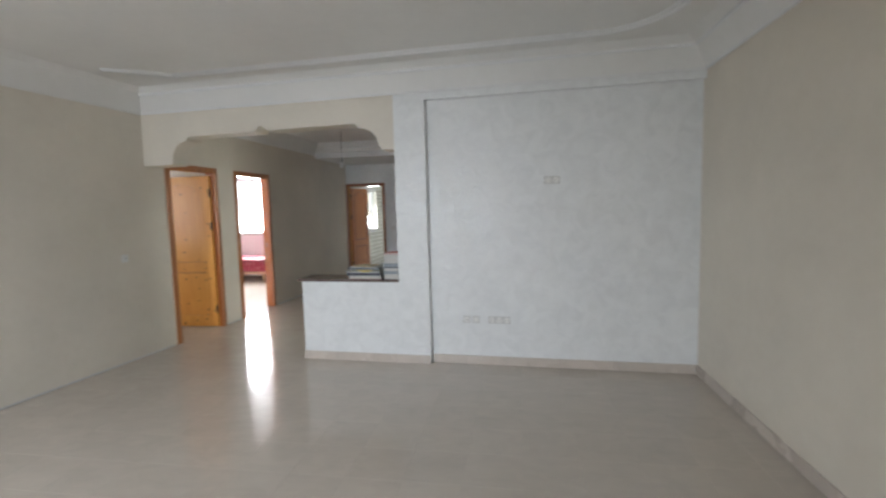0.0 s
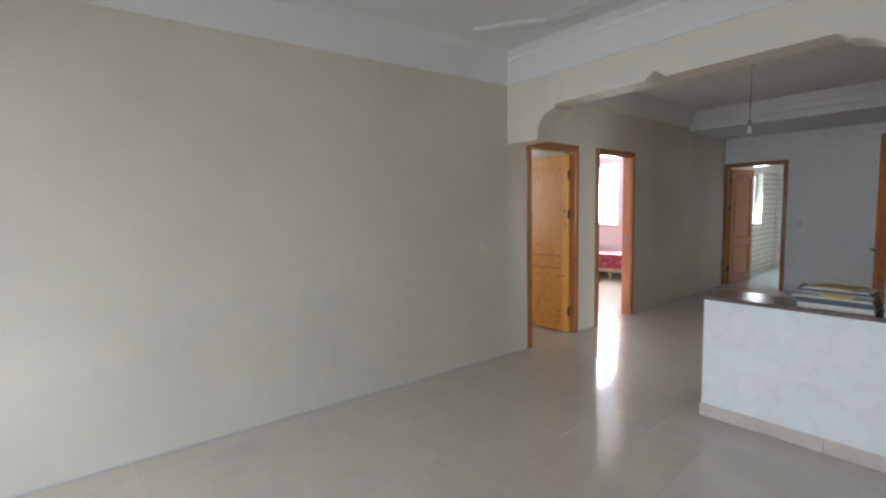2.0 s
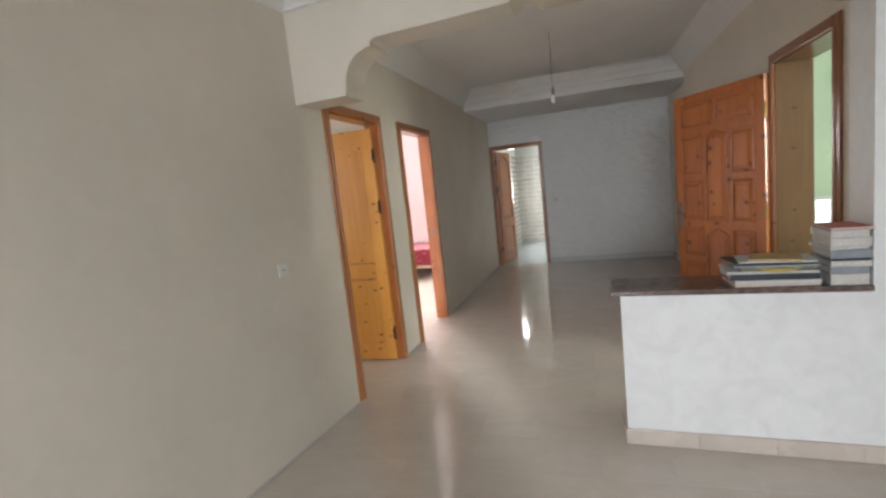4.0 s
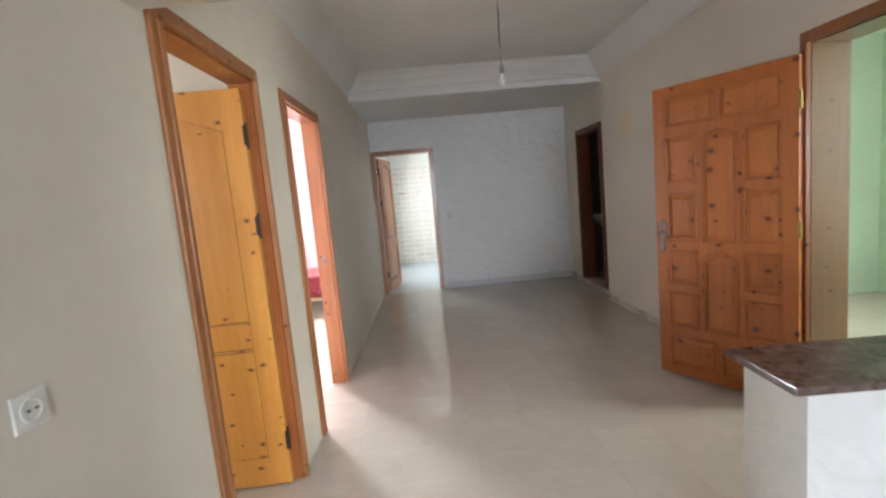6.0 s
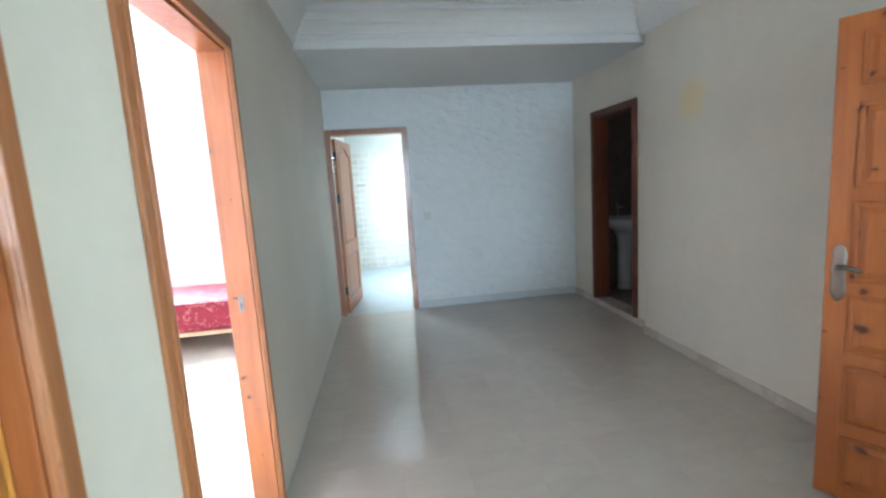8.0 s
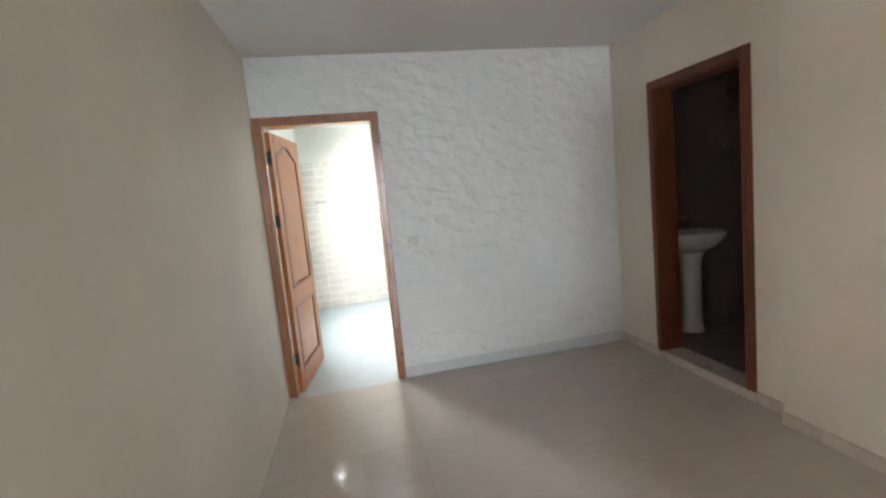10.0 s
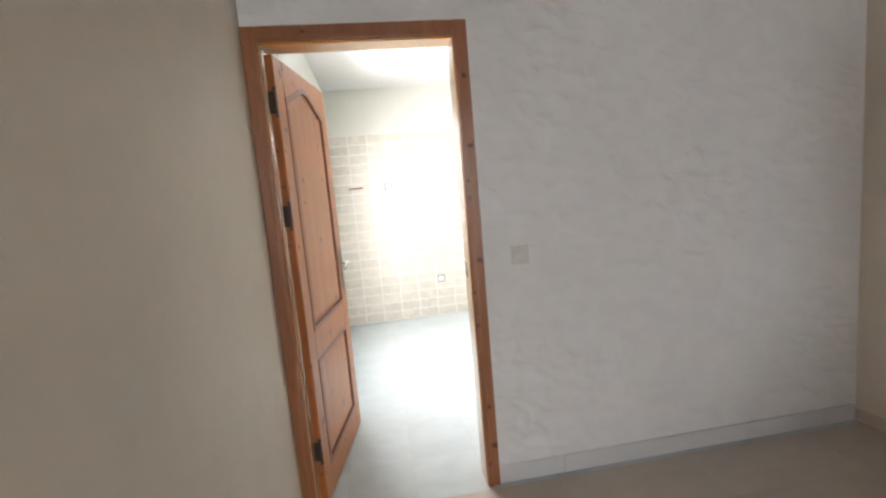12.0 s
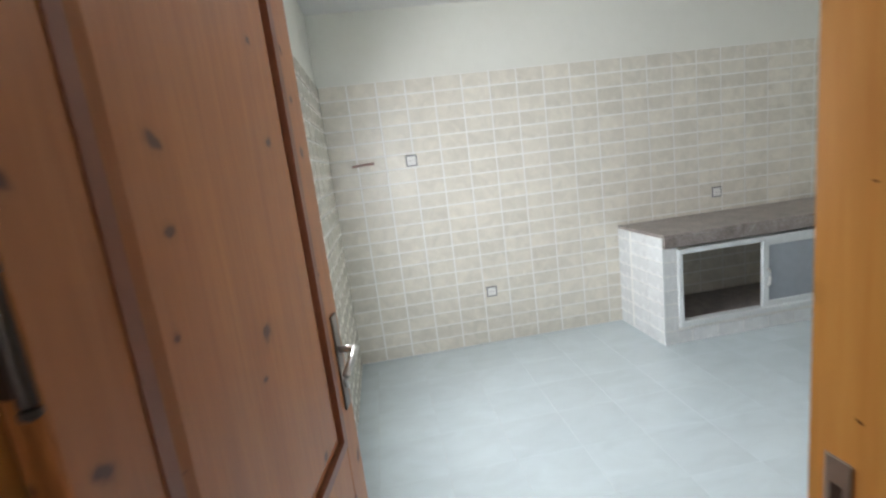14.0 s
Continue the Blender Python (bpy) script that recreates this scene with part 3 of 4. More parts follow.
# ---------------------------------------------------------------- doors
def casing(door, s0, s1, thick, mat, h=DOOR_H, lining=None, foot=0.0):
    """Pine lining and architraves round a wall's opening; the parts lie in the wall's axes."""
    y0, y1 = -0.016, 0.0
    for a, b in ((s0, s0 + 0.061), (s1 - 0.061, s1)):
        bm = box(bmesh.new(), a, b, y0, y1, foot, h, 0.004)
        inner = (b - 0.024, b - 0.002) if a == s0 else (a + 0.002, a + 0.024)
        box(bm, inner[0], inner[1], y0 - 0.008, y1, foot, h - 0.063, 0.004)
        part("architrave", bm, mat, door)
    bm = box(bmesh.new(), s0 + 0.0615, s1 - 0.0615, y0, y1, h - 0.061, h, 0.004)
    box(bm, s0 + 0.063, s1 - 0.063, y0 - 0.008, y1, h - 0.061, h - 0.044, 0.004)
    part("architrave_head", bm, mat, door)
    for a, b in ((s0 + 0.05, s0 + 0.063), (s1 - 0.063, s1 - 0.05)):
        bm = box(bmesh.new(), a, b, 0.001, thick - 0.001, foot, h - 0.05)
        part("jamb", bm, lining or mat, door)
    part("head_jamb", box(bmesh.new(), s0 + 0.0655, s1 - 0.0655, 0.001, thick - 0.001, h - 0.07, h - 0.05), lining or mat, door)


def handle_set(leaf, x, z, y, face, way, mat=STEEL):
    """A long plate with a lever; face: -1 or 1, the side of the leaf; way: to which side the lever points."""
    bm = box(bmesh.new(), x - 0.02, x + 0.02, min(y, y + face * 0.006), max(y, y + face * 0.006), z - 0.15, z + 0.09, 0.003)
    plate = part("handle_plate", bm, BRONZE, leaf, "brushed metal handle plate")
    bm = bmesh.new()
    tube(bm, [(x, y + face * 0.006, z), (x, y + face * 0.05, z)], 0.009)
    tube(bm, [(x, y + face * 0.045, z), (x + way * 0.04, y + face * 0.05, z + 0.002), (x + way * 0.085, y + face * 0.05, z - 0.004), (x + way * 0.115, y + face * 0.046, z - 0.016)], 0.009)
    tube(bm, [(x, y + face * 0.004, z - 0.09), (x, y + face * 0.012, z - 0.09)], 0.010)
    part("lever", bm, mat, leaf, "curved metal door lever", True)


def hinge(leaf, z, y, mat=DARK_IRON):
    """A butt hinge: a thin knuckle and a plate."""
    bm = bmesh.new()
    tube(bm, [(-0.005, y, z - 0.05), (-0.005, y, z + 0.05)], 0.0065)
    for k in (-0.056, 0.056):
        lathe(bm, [(0.003, -0.006), (0.008, -0.003), (0.008, 0.003), (0.002, 0.006)], (-0.005, y, z + k), 8)
    box(bm, -0.004, 0.001, y + 0.004, y + 0.03, z - 0.045, z + 0.045)
    part("hinge", bm, mat, leaf, "dark iron hinge", False)


def arched(x0, x1, z0, z1, rise, shoulder=0.06):
    """A panel's outline with a bell-shaped top."""
    w = x1 - x0
    top = [(x1, z1 - rise), (x1 - shoulder * 0.5, z1 - rise + 0.004), (x1 - shoulder, z1 - rise + 0.02)]
    for k in range(1, 16):
        t = k / 16
        x = x1 - shoulder - (w - 2 * shoulder) * t
        top.append((x, z1 - rise + 0.02 + (rise - 0.02) * (0.5 - 0.5 * math.cos(2 * math.pi * t)) ** 0.75))
    top += [(x0 + shoulder, z1 - rise + 0.02), (x0 + shoulder * 0.5, z1 - rise + 0.004), (x0, z1 - rise)]
    return [(x0, z0), (x1, z0)] + top


def rect(x0, x1, z0, z1):
    return [(x0, z0), (x1, z0), (x1, z1), (x0, z1)]


def shrink(pts, d):
    cx = sum(p[0] for p in pts) / len(pts)
    cz = (min(p[1] for p in pts) + max(p[1] for p in pts)) / 2
    w = (max(p[0] for p in pts) - min(p[0] for p in pts)) / 2
    h = (max(p[1] for p in pts) - min(p[1] for p in pts)) / 2
    return [(cx + (x - cx) * (1 - d / w), cz + (z - cz) * (1 - d / h)) for x, z in pts]


def two_panel_leaf(door, m, w, h, mat, line, handle=True, th=0.04, rim=0.02, z1=0.67, z2=0.81, crown=0.065, rise=0.09):
    """An interior leaf: stiles and rails, an arched upper panel and a low one, hinges at x = 0."""
    core = box(bmesh.new(), 0.0, w, -th / 2 + 0.012, th / 2 - 0.012, 0.012, h)
    leaf = part("leaf", core, mat, door, m=m)
    st = 0.1
    up = arched(st, w - st, z2, h - crown, rise)
    low = rect(st, w - st, 0.16, z1)
    soft, gap = (0.003, 0.001) if rim > 0.01 else (0.0006, 0.0002)
    for a, b in ((0.0, st - gap), (w - st + gap, w)):
        part("stile", box(bmesh.new(), a, b, -th / 2, th / 2, 0.012, h, soft), mat, leaf)
    for a, b in ((0.012, 0.16), (z1, z2)):
        part("rail", box(bmesh.new(), st, w - st, -th / 2, th / 2, a, b, soft), mat, leaf)
    bm = bmesh.new()
    prism(bm, [(st, h), (st, h - 0.25)] + up[2:][::-1] + [(w - st, h)], -th / 2, th / 2)
    part("rail", bm, mat, leaf)
    for pts in (up, low):
        for y0, y1 in ((-th / 2 - 0.003, -th / 2 + 0.012), (th / 2 - 0.012, th / 2 + 0.003)):
            bm = bmesh.new()
            sink_in = 0.0 if rim > 0.01 else 0.005
            ring(bm, shrink(pts, -0.003 if rim > 0.01 else 0.0), shrink(pts, rim), y0 + sink_in, y1 - sink_in)
            part("moulding", bm, line, leaf, "reddish stained moulding")
            bm = bmesh.new()
            field = shrink(pts, 0.05 if rim > 0.01 else 0.0032)
            edge = shrink(pts, 0.021 if rim > 0.01 else 0.0016)
            lift = 0.006 if rim > 0.01 else 0.0038
            yo, yi = (y0 + lift, y1) if y0 < 0 else (y1 - lift, y0)
            a = [bm.verts.new((x, yi, z)) for x, z in edge]
            b = [bm.verts.new((x, yo, z)) for x, z in field]
            bm.faces.new(b)
            for i in range(len(a)):
                j = (i + 1) % len(a)
                bm.faces.new((a[i], a[j], b[j], b[i]))
            bmesh.ops.recalc_face_normals(bm, faces=bm.faces[:])
            part("panel", bm, mat, leaf)
    if handle:
        handle_set(leaf, w - 0.045, 1.03, -th / 2, -1, -1)
        handle_set(leaf, w - 0.045, 1.03, th / 2, 1, -1)
    return leaf


def strike(door, x, y0, y1, z, mat=BRONZE):
    plate = part("strike_plate", box(bmesh.new(), x - 0.002, x + 0.002, y0, y1, z - 0.04, z + 0.03, 0.001), mat, door, "small metal strike plate")
    # no real opening: a dark patch on the plate gives the hole's shade
    part("latch_hole_patch", box(bmesh.new(), x - 0.0026, x - 0.0019, y0 + 0.008, y1 - 0.008, z - 0.028, z - 0.002), DARK_IRON, plate, "dark patch for the latch hole's shade")


# side room: leaf hinged on the far jamb, standing square to the wall
door = thing("door_1", "open yellow pine door in a red-brown frame", "door", along(HW0, HW1), kind="structure")
casing(door, *D1, 0.11, PINE_FRAME, lining=PINE_RED)
leaf = two_panel_leaf(door, pose(D1[1] - 0.086, 0.045, 0, 0, 0, 93), 0.775, 2.0, PINE_LEAF, PINE_LEAF_LINE, False, rim=0.0018, z1=0.73, z2=0.88, crown=0.1, rise=0.085)
# thin raised strips; the grooves' shade is put into their dark colour
for f in (-1, 1):
    for z in (0.728, 0.742, 0.876):
        part("bead", box(bmesh.new(), 0.102, 0.673, f * 0.0203 - 0.0012, f * 0.0203 + 0.0012, z - 0.003, z + 0.003), PINE_GROOVE_SHADE, leaf, "dark strip for a groove's shade across the leaf")
for z in (0.25, 1.35, 1.78):
    hinge(leaf, z, 0.012)
# bedroom
door = thing("door_2", "red-brown pine doorway to the pink bedroom", "door", along(HW0, HW1), kind="structure")
casing(door, *D2, 0.11, PINE_FRAME, lining=PINE_RED)
strike(door, D2[1] - 0.064, 0.045, 0.068, 1.0)
# kitchen
door = thing("door_3", "pale pine kitchen door standing open in its frame", "door", along(HW1, (-0.87, 9.72)), kind="structure")
casing(door, *D3, 0.115, PINE_DARK, lining=PINE_LINING)
leaf = two_panel_leaf(door, pose(0.084, 0.045, 0, 0, 0, 80.5), 0.775, 2.01, PINE_KITCHEN, PINE_LINE, th=0.036)
for z in (0.28, 1.35, 1.82):
    hinge(leaf, z, -0.012)
strike(door, D3[1] - 0.064, 0.062, 0.092, 1.035, STEEL)
# bathroom
door = thing("door_4", "red-brown pine doorway to the dark bathroom", "door", along((-0.87, 9.72), (-0.87, 8.12)), kind="structure")
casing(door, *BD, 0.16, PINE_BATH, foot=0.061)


def front_leaf(door, m, w, h, mat, th=0.05):
    """The heavy entrance leaf with many raised panels; hinge at x = 0."""
    leaf = part("leaf", box(bmesh.new(), 0, w, -th / 2, th / 2, 0.015, h, 0.004), mat, door, "orange knotty pine entrance leaf", m=m)
    a, b, c, d = 0.10 * w, 0.36 * w, 0.64 * w, 0.90 * w
    g = 0.012
    cells = [rect(a, 0.49 * w, 0.87 * h, 0.965 * h), rect(0.53 * w, d, 0.87 * h, 0.965 * h)]
    cells += [rect(a, 0.49 * w, 0.04 * h, 0.15 * h), rect(0.53 * w, d, 0.04 * h, 0.15 * h)]
    for x0, x1 in ((a, 0.335 * w), (0.665 * w, d)):
        for z0, z1 in ((0.675, 0.835), (0.485, 0.645), (0.335, 0.455), (0.18, 0.305)):
            cells.append(rect(x0, x1, z0 * h, z1 * h))
    cells += [arched(0.375 * w, 0.625 * w, 0.485 * h, 0.84 * h, 0.04, 0.03), arched(0.375 * w, 0.625 * w, 0.18 * h, 0.455 * h, 0.05, 0.03)]
    for pts in cells:
        for f in (-1, 1):
            y = f * th / 2
            bm = bmesh.new()
            ring(bm, shrink(pts, -0.004), shrink(pts, g), min(y, y + f * 0.008), max(y, y + f * 0.008))
            bevel_edges = [e for e in bm.edges if e.is_manifold]
            bmesh.ops.bevel(bm, geom=bevel_edges, offset=0.0025, segments=1, affect="EDGES")
            part("moulding", bm, PINE_FRONT_LINE, leaf)
            bm = bmesh.new()
            n = len(pts)
            loops = [[bm.verts.new((x, y + f * o, z)) for x, z in shrink(pts, s)] for s, o in ((g + 0.006, 0.001), (g + 0.03, 0.009), (g + 0.034, 0.009))]
            for p, q in zip(loops, loops[1:]):
                for i in range(n):
                    j = (i + 1) % n
                    bm.faces.new((p[i], p[j], q[j], q[i]))
            bm.faces.new(loops[-1])
            bmesh.ops.recalc_face_normals(bm, faces=bm.faces[:])
            part("panel", bm, mat, leaf)
    return leaf


PINE_FRONT_LINE = pine("orange_pine_moulding", (0.44, 0.135, 0.028), (0.29, 0.075, 0.016), 0.36, "z", 7.5, (0.075, 0.018, 0.008), 0.5, 1.2, 1.35, 0.1)
FW0, FW1 = (-0.95, 8.12), (-0.95, 4.16)
door = thing("front_door", "heavy orange pine entrance door with raised panels, wide open", "door", along(FW0, FW1), kind="structure")
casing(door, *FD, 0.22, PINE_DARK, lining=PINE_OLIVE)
leaf = front_leaf(door, pose(FD[0] + 0.05, -0.045, 0, 0, 0, 180 + 31), 0.84, 1.985, PINE_FRONT)
for f in (-1, 1):
    bm = bmesh.new()
    lathe(bm, [(0.001, -0.125), (0.016, -0.112), (0.027, -0.085), (0.025, -0.05), (0.021, -0.02), (0.029, 0.01), (0.021, 0.04), (0.026, 0.07), (0.017, 0.1), (0.001, 0.115)], (0, 0, 0), 14, 1.0, 0.2)
    bmesh.ops.transform(bm, matrix=Matrix.Translation((0.795, f * 0.027, 1.0)), verts=bm.verts[:])
    tube(bm, [(0.795, f * 0.025, 1.02), (0.795, f * 0.07, 1.02), (0.765, f * 0.076, 1.028), (0.72, f * 0.07, 1.012)], 0.009)
    part("handle", bm, BRONZE, leaf, "ornate worn bronze handle", True)
for z in (0.25, 1.05, 1.75):
    bm = bmesh.new()
    tube(bm, [(-0.008, 0.026, z - 0.05), (-0.008, 0.026, z + 0.05)], 0.007)
    box(bm, -0.006, 0.008, 0.0255, 0.0275, z - 0.045, z + 0.045)
    part("hinge", bm, BRASS, leaf, "brass hinge")


# ---------------------------------------------------------------- windows
def window(name, p0, p1, s0, s1, z0, z1, thick, label, leaves=2):
    """A white window with panes set in a wall's opening."""
    w = thing(name, label, "window", along(p0, p1), kind="structure")
    f, y0, y1 = 0.045, thick * 0.55, thick * 0.55 + 0.05
    for a, b, c, d in ((s0, s0 + f, z0, z1), (s1 - f, s1, z0, z1), (s0 + f, s1 - f, z0, z0 + f), (s0 + f, s1 - f, z1 - f, z1)):
        part("window_frame", box(bmesh.new(), a, b, y0, y1, c, d, 0.003), ALUMINIUM, w)
    step = (s1 - s0 - 2 * f) / leaves
    for k in range(leaves):
        a = s0 + f + k * step
        if k:
            part("mullion", box(bmesh.new(), a - 0.022, a + 0.022, y0 + 0.005, y1 - 0.005, z0 + f, z1 - f, 0.003), ALUMINIUM, w)
        pane = part("pane", box(bmesh.new(), a + 0.01, a + step - 0.01, y0 + 0.02, y0 + 0.024, z0 + f - 0.005, z1 - f + 0.005), GLASS, w)
        pane.visible_shadow = False
    part("window_sill", box(bmesh.new(), s0, s1, -0.015, y0, z0 - 0.025, z0 + 0.002, 0.004), GRANITE, w)
    return w


window("window_1", (1.62, -3.0), (-4.42, -3.0), 3.27, 4.97, 0.8, 2.3, 0.2, "wide white living room window", 4)
window("window_2", (-7.2, 9.85), (-3.95, 9.85), 0.55, 1.42, 1.0, 2.3, 0.2, "bright bedroom window with a white frame")
window("window_3", (-3.70, 9.832), (-3.70, 12.79), 1.12, 2.0, 0.99, 2.0, 0.2, "bright kitchen window with a white frame")
window("window_4", (-4.16, 3.2), (-7.2, 3.2), 1.2, 2.3, 1.0, 2.2, 0.2, "white side room window")
window("window_5", (1.6, 7.5), (1.6, 4.05), 2.45, 3.25, 1.0, 2.2, 0.2, "bright stairwell window")
window("window_6", (-0.74, 7.4), (0.9, 7.4), 0.84, 1.06, 0.62, 0.95, 0.1, "small low bright stairwell window", 1)


# glowing sheets behind the panes: overcast sky, except at the stairwell
def backdrop(p0, p1, s0, s1, z0, z1, out=0.9, wide=1.2):
    bm = box(bmesh.new(), s0 - wide, s1 + wide, out, out + 0.02, z0 - wide * 0.75, z1 + wide * 0.8)
    tagged(part("backdrop", bm, OVERCAST, m=along(p0, p1)), "glowing white sheet behind the window panes", "sky", kind="structure")


OVERCAST, nodes, links, shader = material("overcast_sky", 1.0, spec=0.0)
shader.inputs["Base Color"].default_value = (0.8, 0.8, 0.8, 1)
shader.inputs["Emission Color"].default_value, shader.inputs["Emission Strength"].default_value = (0.93, 0.97, 1.0, 1), 3.0
backdrop((-7.2, 9.85), (-3.95, 9.85), 0.55, 1.42, 1.0, 2.3)
backdrop((-3.70, 9.832), (-3.70, 12.79), 1.12, 2.0, 0.99, 2.0)
# added glow inside the stairwell wall, for a bright spot; no sky lies behind
backdrop((-0.74, 7.4), (1.6, 7.4), 0.84, 1.06, 0.62, 0.95, 0.102, 0.0)


# ---------------------------------------------------------------- things in the hall
# marble top of the half wall
bm = box(bmesh.new(), ps(-2.13), ps(-1.062), -0.02, 0.30, 0.802, 0.828, 0.004)
tagged(part("counter_top", bm, MARBLE, m=along(PT0, PT1)), "polished dark brown marble slab on the half wall", "countertop")


INK = plain("black_cover", (0.03, 0.035, 0.05), 0.4)
GREYBLUE = plain("grey_cover", (0.25, 0.28, 0.30), 0.45)
YELLOW = plain("yellow_cover", (0.72, 0.56, 0.20), 0.45)
RED = plain("red_cover", (0.50, 0.14, 0.12), 0.45)
OCHRE = plain("ochre_cover", (0.42, 0.30, 0.14), 0.5)
WHITEC = plain("white_cover", (0.56, 0.56, 0.55), 0.45)
PINKC = plain("salmon_cover", (0.62, 0.38, 0.30), 0.5)
GREENC = plain("olive_cover", (0.20, 0.19, 0.13), 0.5)


def book(m, w, d, h, cover, label, page=PAPER, spine="y"):
    b = thing("book", label, "book", m, "books on the counter")
    t = min(0.003, h * 0.2)
    bm = box(bmesh.new(), 0.004, w - 0.004, 0.004, d - 0.002, t, h - t)
    part("page_block", bm, page, b)
    bm = box(bmesh.new(), 0, w, 0, d, 0, t, 0.0008)
    box(bm, 0, w, 0, d, h - t, h, 0.0008)
    if cover in (INK, GREENC, GREYBLUE, OCHRE):
        box(bm, 0, w, 0, 0.003, t, h - t)
    else:
        box(bm, 0, w, d - 0.002, d, t, h - t)
    part("cover", bm, cover, b)
    return b


TOP = along(PT0, PT1, 0.8285)
z = 0.0
for w, d, h, turn, dx, cover, label in (
    (0.34, 0.22, 0.011, 2, 0.0, PINKC, "thin salmon paperback lying flat in a pile"),
    (0.34, 0.22, 0.020, -1, 0.0, WHITEC, "white magazine lying flat in a pile"),
    (0.35, 0.22, 0.030, 1, -0.015, INK, "thick black hardback lying flat in a pile"),
    (0.36, 0.21, 0.012, -2, -0.03, WHITEC, "white folder lying flat in a pile"),
    (0.30, 0.21, 0.018, 4, 0.03, GREENC, "dark olive notebook lying flat in a pile"),
    (0.33, 0.20, 0.009, -3, 0.0, GREYBLUE, "grey booklet with worn corners in a pile"),
    (0.28, 0.19, 0.011, 7, 0.0, INK, "dark booklet lying askew on a pile"),
    (0.30, 0.18, 0.008, -6, 0.02, WHITEC, "creased white leaflet on a pile"),
    (0.20, 0.17, 0.010, -14, 0.06, OCHRE, "ochre booklet on top of a pile"),
):
    book(TOP @ pose(ps(-1.58) + dx, 0.0, z, 0, 0, turn), w, d, h, cover, label)
    z += h + 0.0005
z = 0.0
for w, d, h, turn, cover, label in (
    (0.145, 0.2, 0.048, 0, WHITEC, "thick white book at the bottom of a stack"),
    (0.14, 0.2, 0.032, 2, GREYBLUE, "grey book in a stack"),
    (0.15, 0.2, 0.026, -2, WHITEC, "white book in a stack"),
    (0.145, 0.2, 0.010, 1, INK, "thin black book in a stack"),
    (0.15, 0.2, 0.036, 0, GREYBLUE, "grey book in a stack"),
    (0.145, 0.2, 0.012, 3, WHITEC, "thin white book in a stack"),
    (0.15, 0.2, 0.040, -1, WHITEC, "white book in a stack"),
    (0.145, 0.2, 0.034, 1, WHITEC, "white book in a stack"),
    (0.155, 0.21, 0.014, -3, RED, "red covered book on top of a stack"),
):
    book(TOP @ pose(ps(-1.21), 0.005, z, 0, 0, turn), w, d, h, cover, label)
    z += h + 0.0005

# a yellow brochure that sags out of the pile
sag = thing("brochure", "yellow brochure sagging out of the book pile", "brochure", TOP @ pose(ps(-1.60) + 0.2, -0.012, 0.096), "books on the counter")
bm = bmesh.new()
rows = []
for k in range(13):
    u = k / 12
    droop = 0.026 * math.sin(math.pi * u) ** 0.8
    rows.append([bm.verts.new((-0.09 + 0.18 * u, y, z)) for y, z in ((0.12, 0.003), (0.02, 0.001), (0.004, -0.001 - 0.4 * droop), (0.001, -0.002 - droop))])
for a, b in zip(rows, rows[1:]):
    for k in range(3):
        bm.faces.new((a[k], b[k], b[k + 1], a[k + 1]))
bmesh.ops.solidify(bm, geom=bm.faces[:], thickness=0.0012)
part("sheet", bm, YELLOW, sag)

# hanging bulb
lamp = thing("pendant_bulb", "bare light bulb hanging on a thin cable", "lamp", pose(-2.436, 6.15, 2.79))
bm = bmesh.new()
tube(bm, [(0, 0, 0), (0.004, 0.002, -0.2), (-0.002, 0, -0.38), (0, 0, -0.53)], 0.004, sides=6)
part("cable", bm, DARK_PLASTIC, lamp, "thin dark cable")
bm = bmesh.new()
lathe(bm, [(0.006, 0.016), (0.014, 0.01), (0.016, -0.026), (0.014, -0.045)], (0, 0, -0.54), 14)
part("socket", bm, GREY_PLASTIC, lamp, "grey bulb socket", True)
bm = bmesh.new()
lathe(bm, [(0.011, 0.0), (0.013, -0.015), (0.021, -0.04), (0.022, -0.055), (0.016, -0.072), (0.003, -0.08)], (0, 0, -0.585), 16)
part("bulb", bm, BULB_GLASS, lamp, "frosted glass bulb", True)
bm = bmesh.new()
lathe(bm, [(0.035, 0.0), (0.032, -0.02), (0.012, -0.03)], (0, 0, 0), 16)
part("rose", bm, PLASTIC, lamp, "small ceiling rose", True)


def switch(p0, p1, s, z, label, kind="switch", n=1, size=0.078, y=0.0, frame=PLASTIC, group="switches and sockets"):
    """A wall plate with a rocker or a socket's well, n modules wide."""
    t = thing("wall_" + kind, label, kind, along(p0, p1) @ pose(s, y, z), group)
    w = size * n
    part("plate", box(bmesh.new(), -w / 2, w / 2, -0.006, -0.0005, -size / 2, size / 2, 0.003), frame, t)
    if frame is DARK_PLASTIC:
        part("insert", box(bmesh.new(), -w / 2 + 0.009, w / 2 - 0.009, -0.008, -0.0061, -size / 2 + 0.009, size / 2 - 0.009, 0.0008), PLASTIC, t, "white socket insert")
    for k in range(n):
        x = -w / 2 + size * (k + 0.5)
        if kind == "switch":
            part("rocker", box(bmesh.new(), x - 0.02, x + 0.02, -0.009, -0.0062, -0.028, 0.028, 0.002), frame, t)
        else:
            bm = bmesh.new()
            lathe(bm, [(0.026, 0.0), (0.026, 0.003), (0.021, 0.003), (0.019, 0.0008)], (0, 0, 0), 16)
            bmesh.ops.transform(bm, matrix=pose(x, -0.0081 if frame is DARK_PLASTIC else -0.0062, 0, 90, 0, 0), verts=bm.verts[:])
            part("well", bm, PLASTIC, t)
            for e in (-0.009, 0.009):
                bm = bmesh.new()
                tube(bm, [(x + e, -0.0065, 0), (x + e, -0.0105, 0)], 0.003)
                part("contact", bm, DARK_IRON, t)
    return t


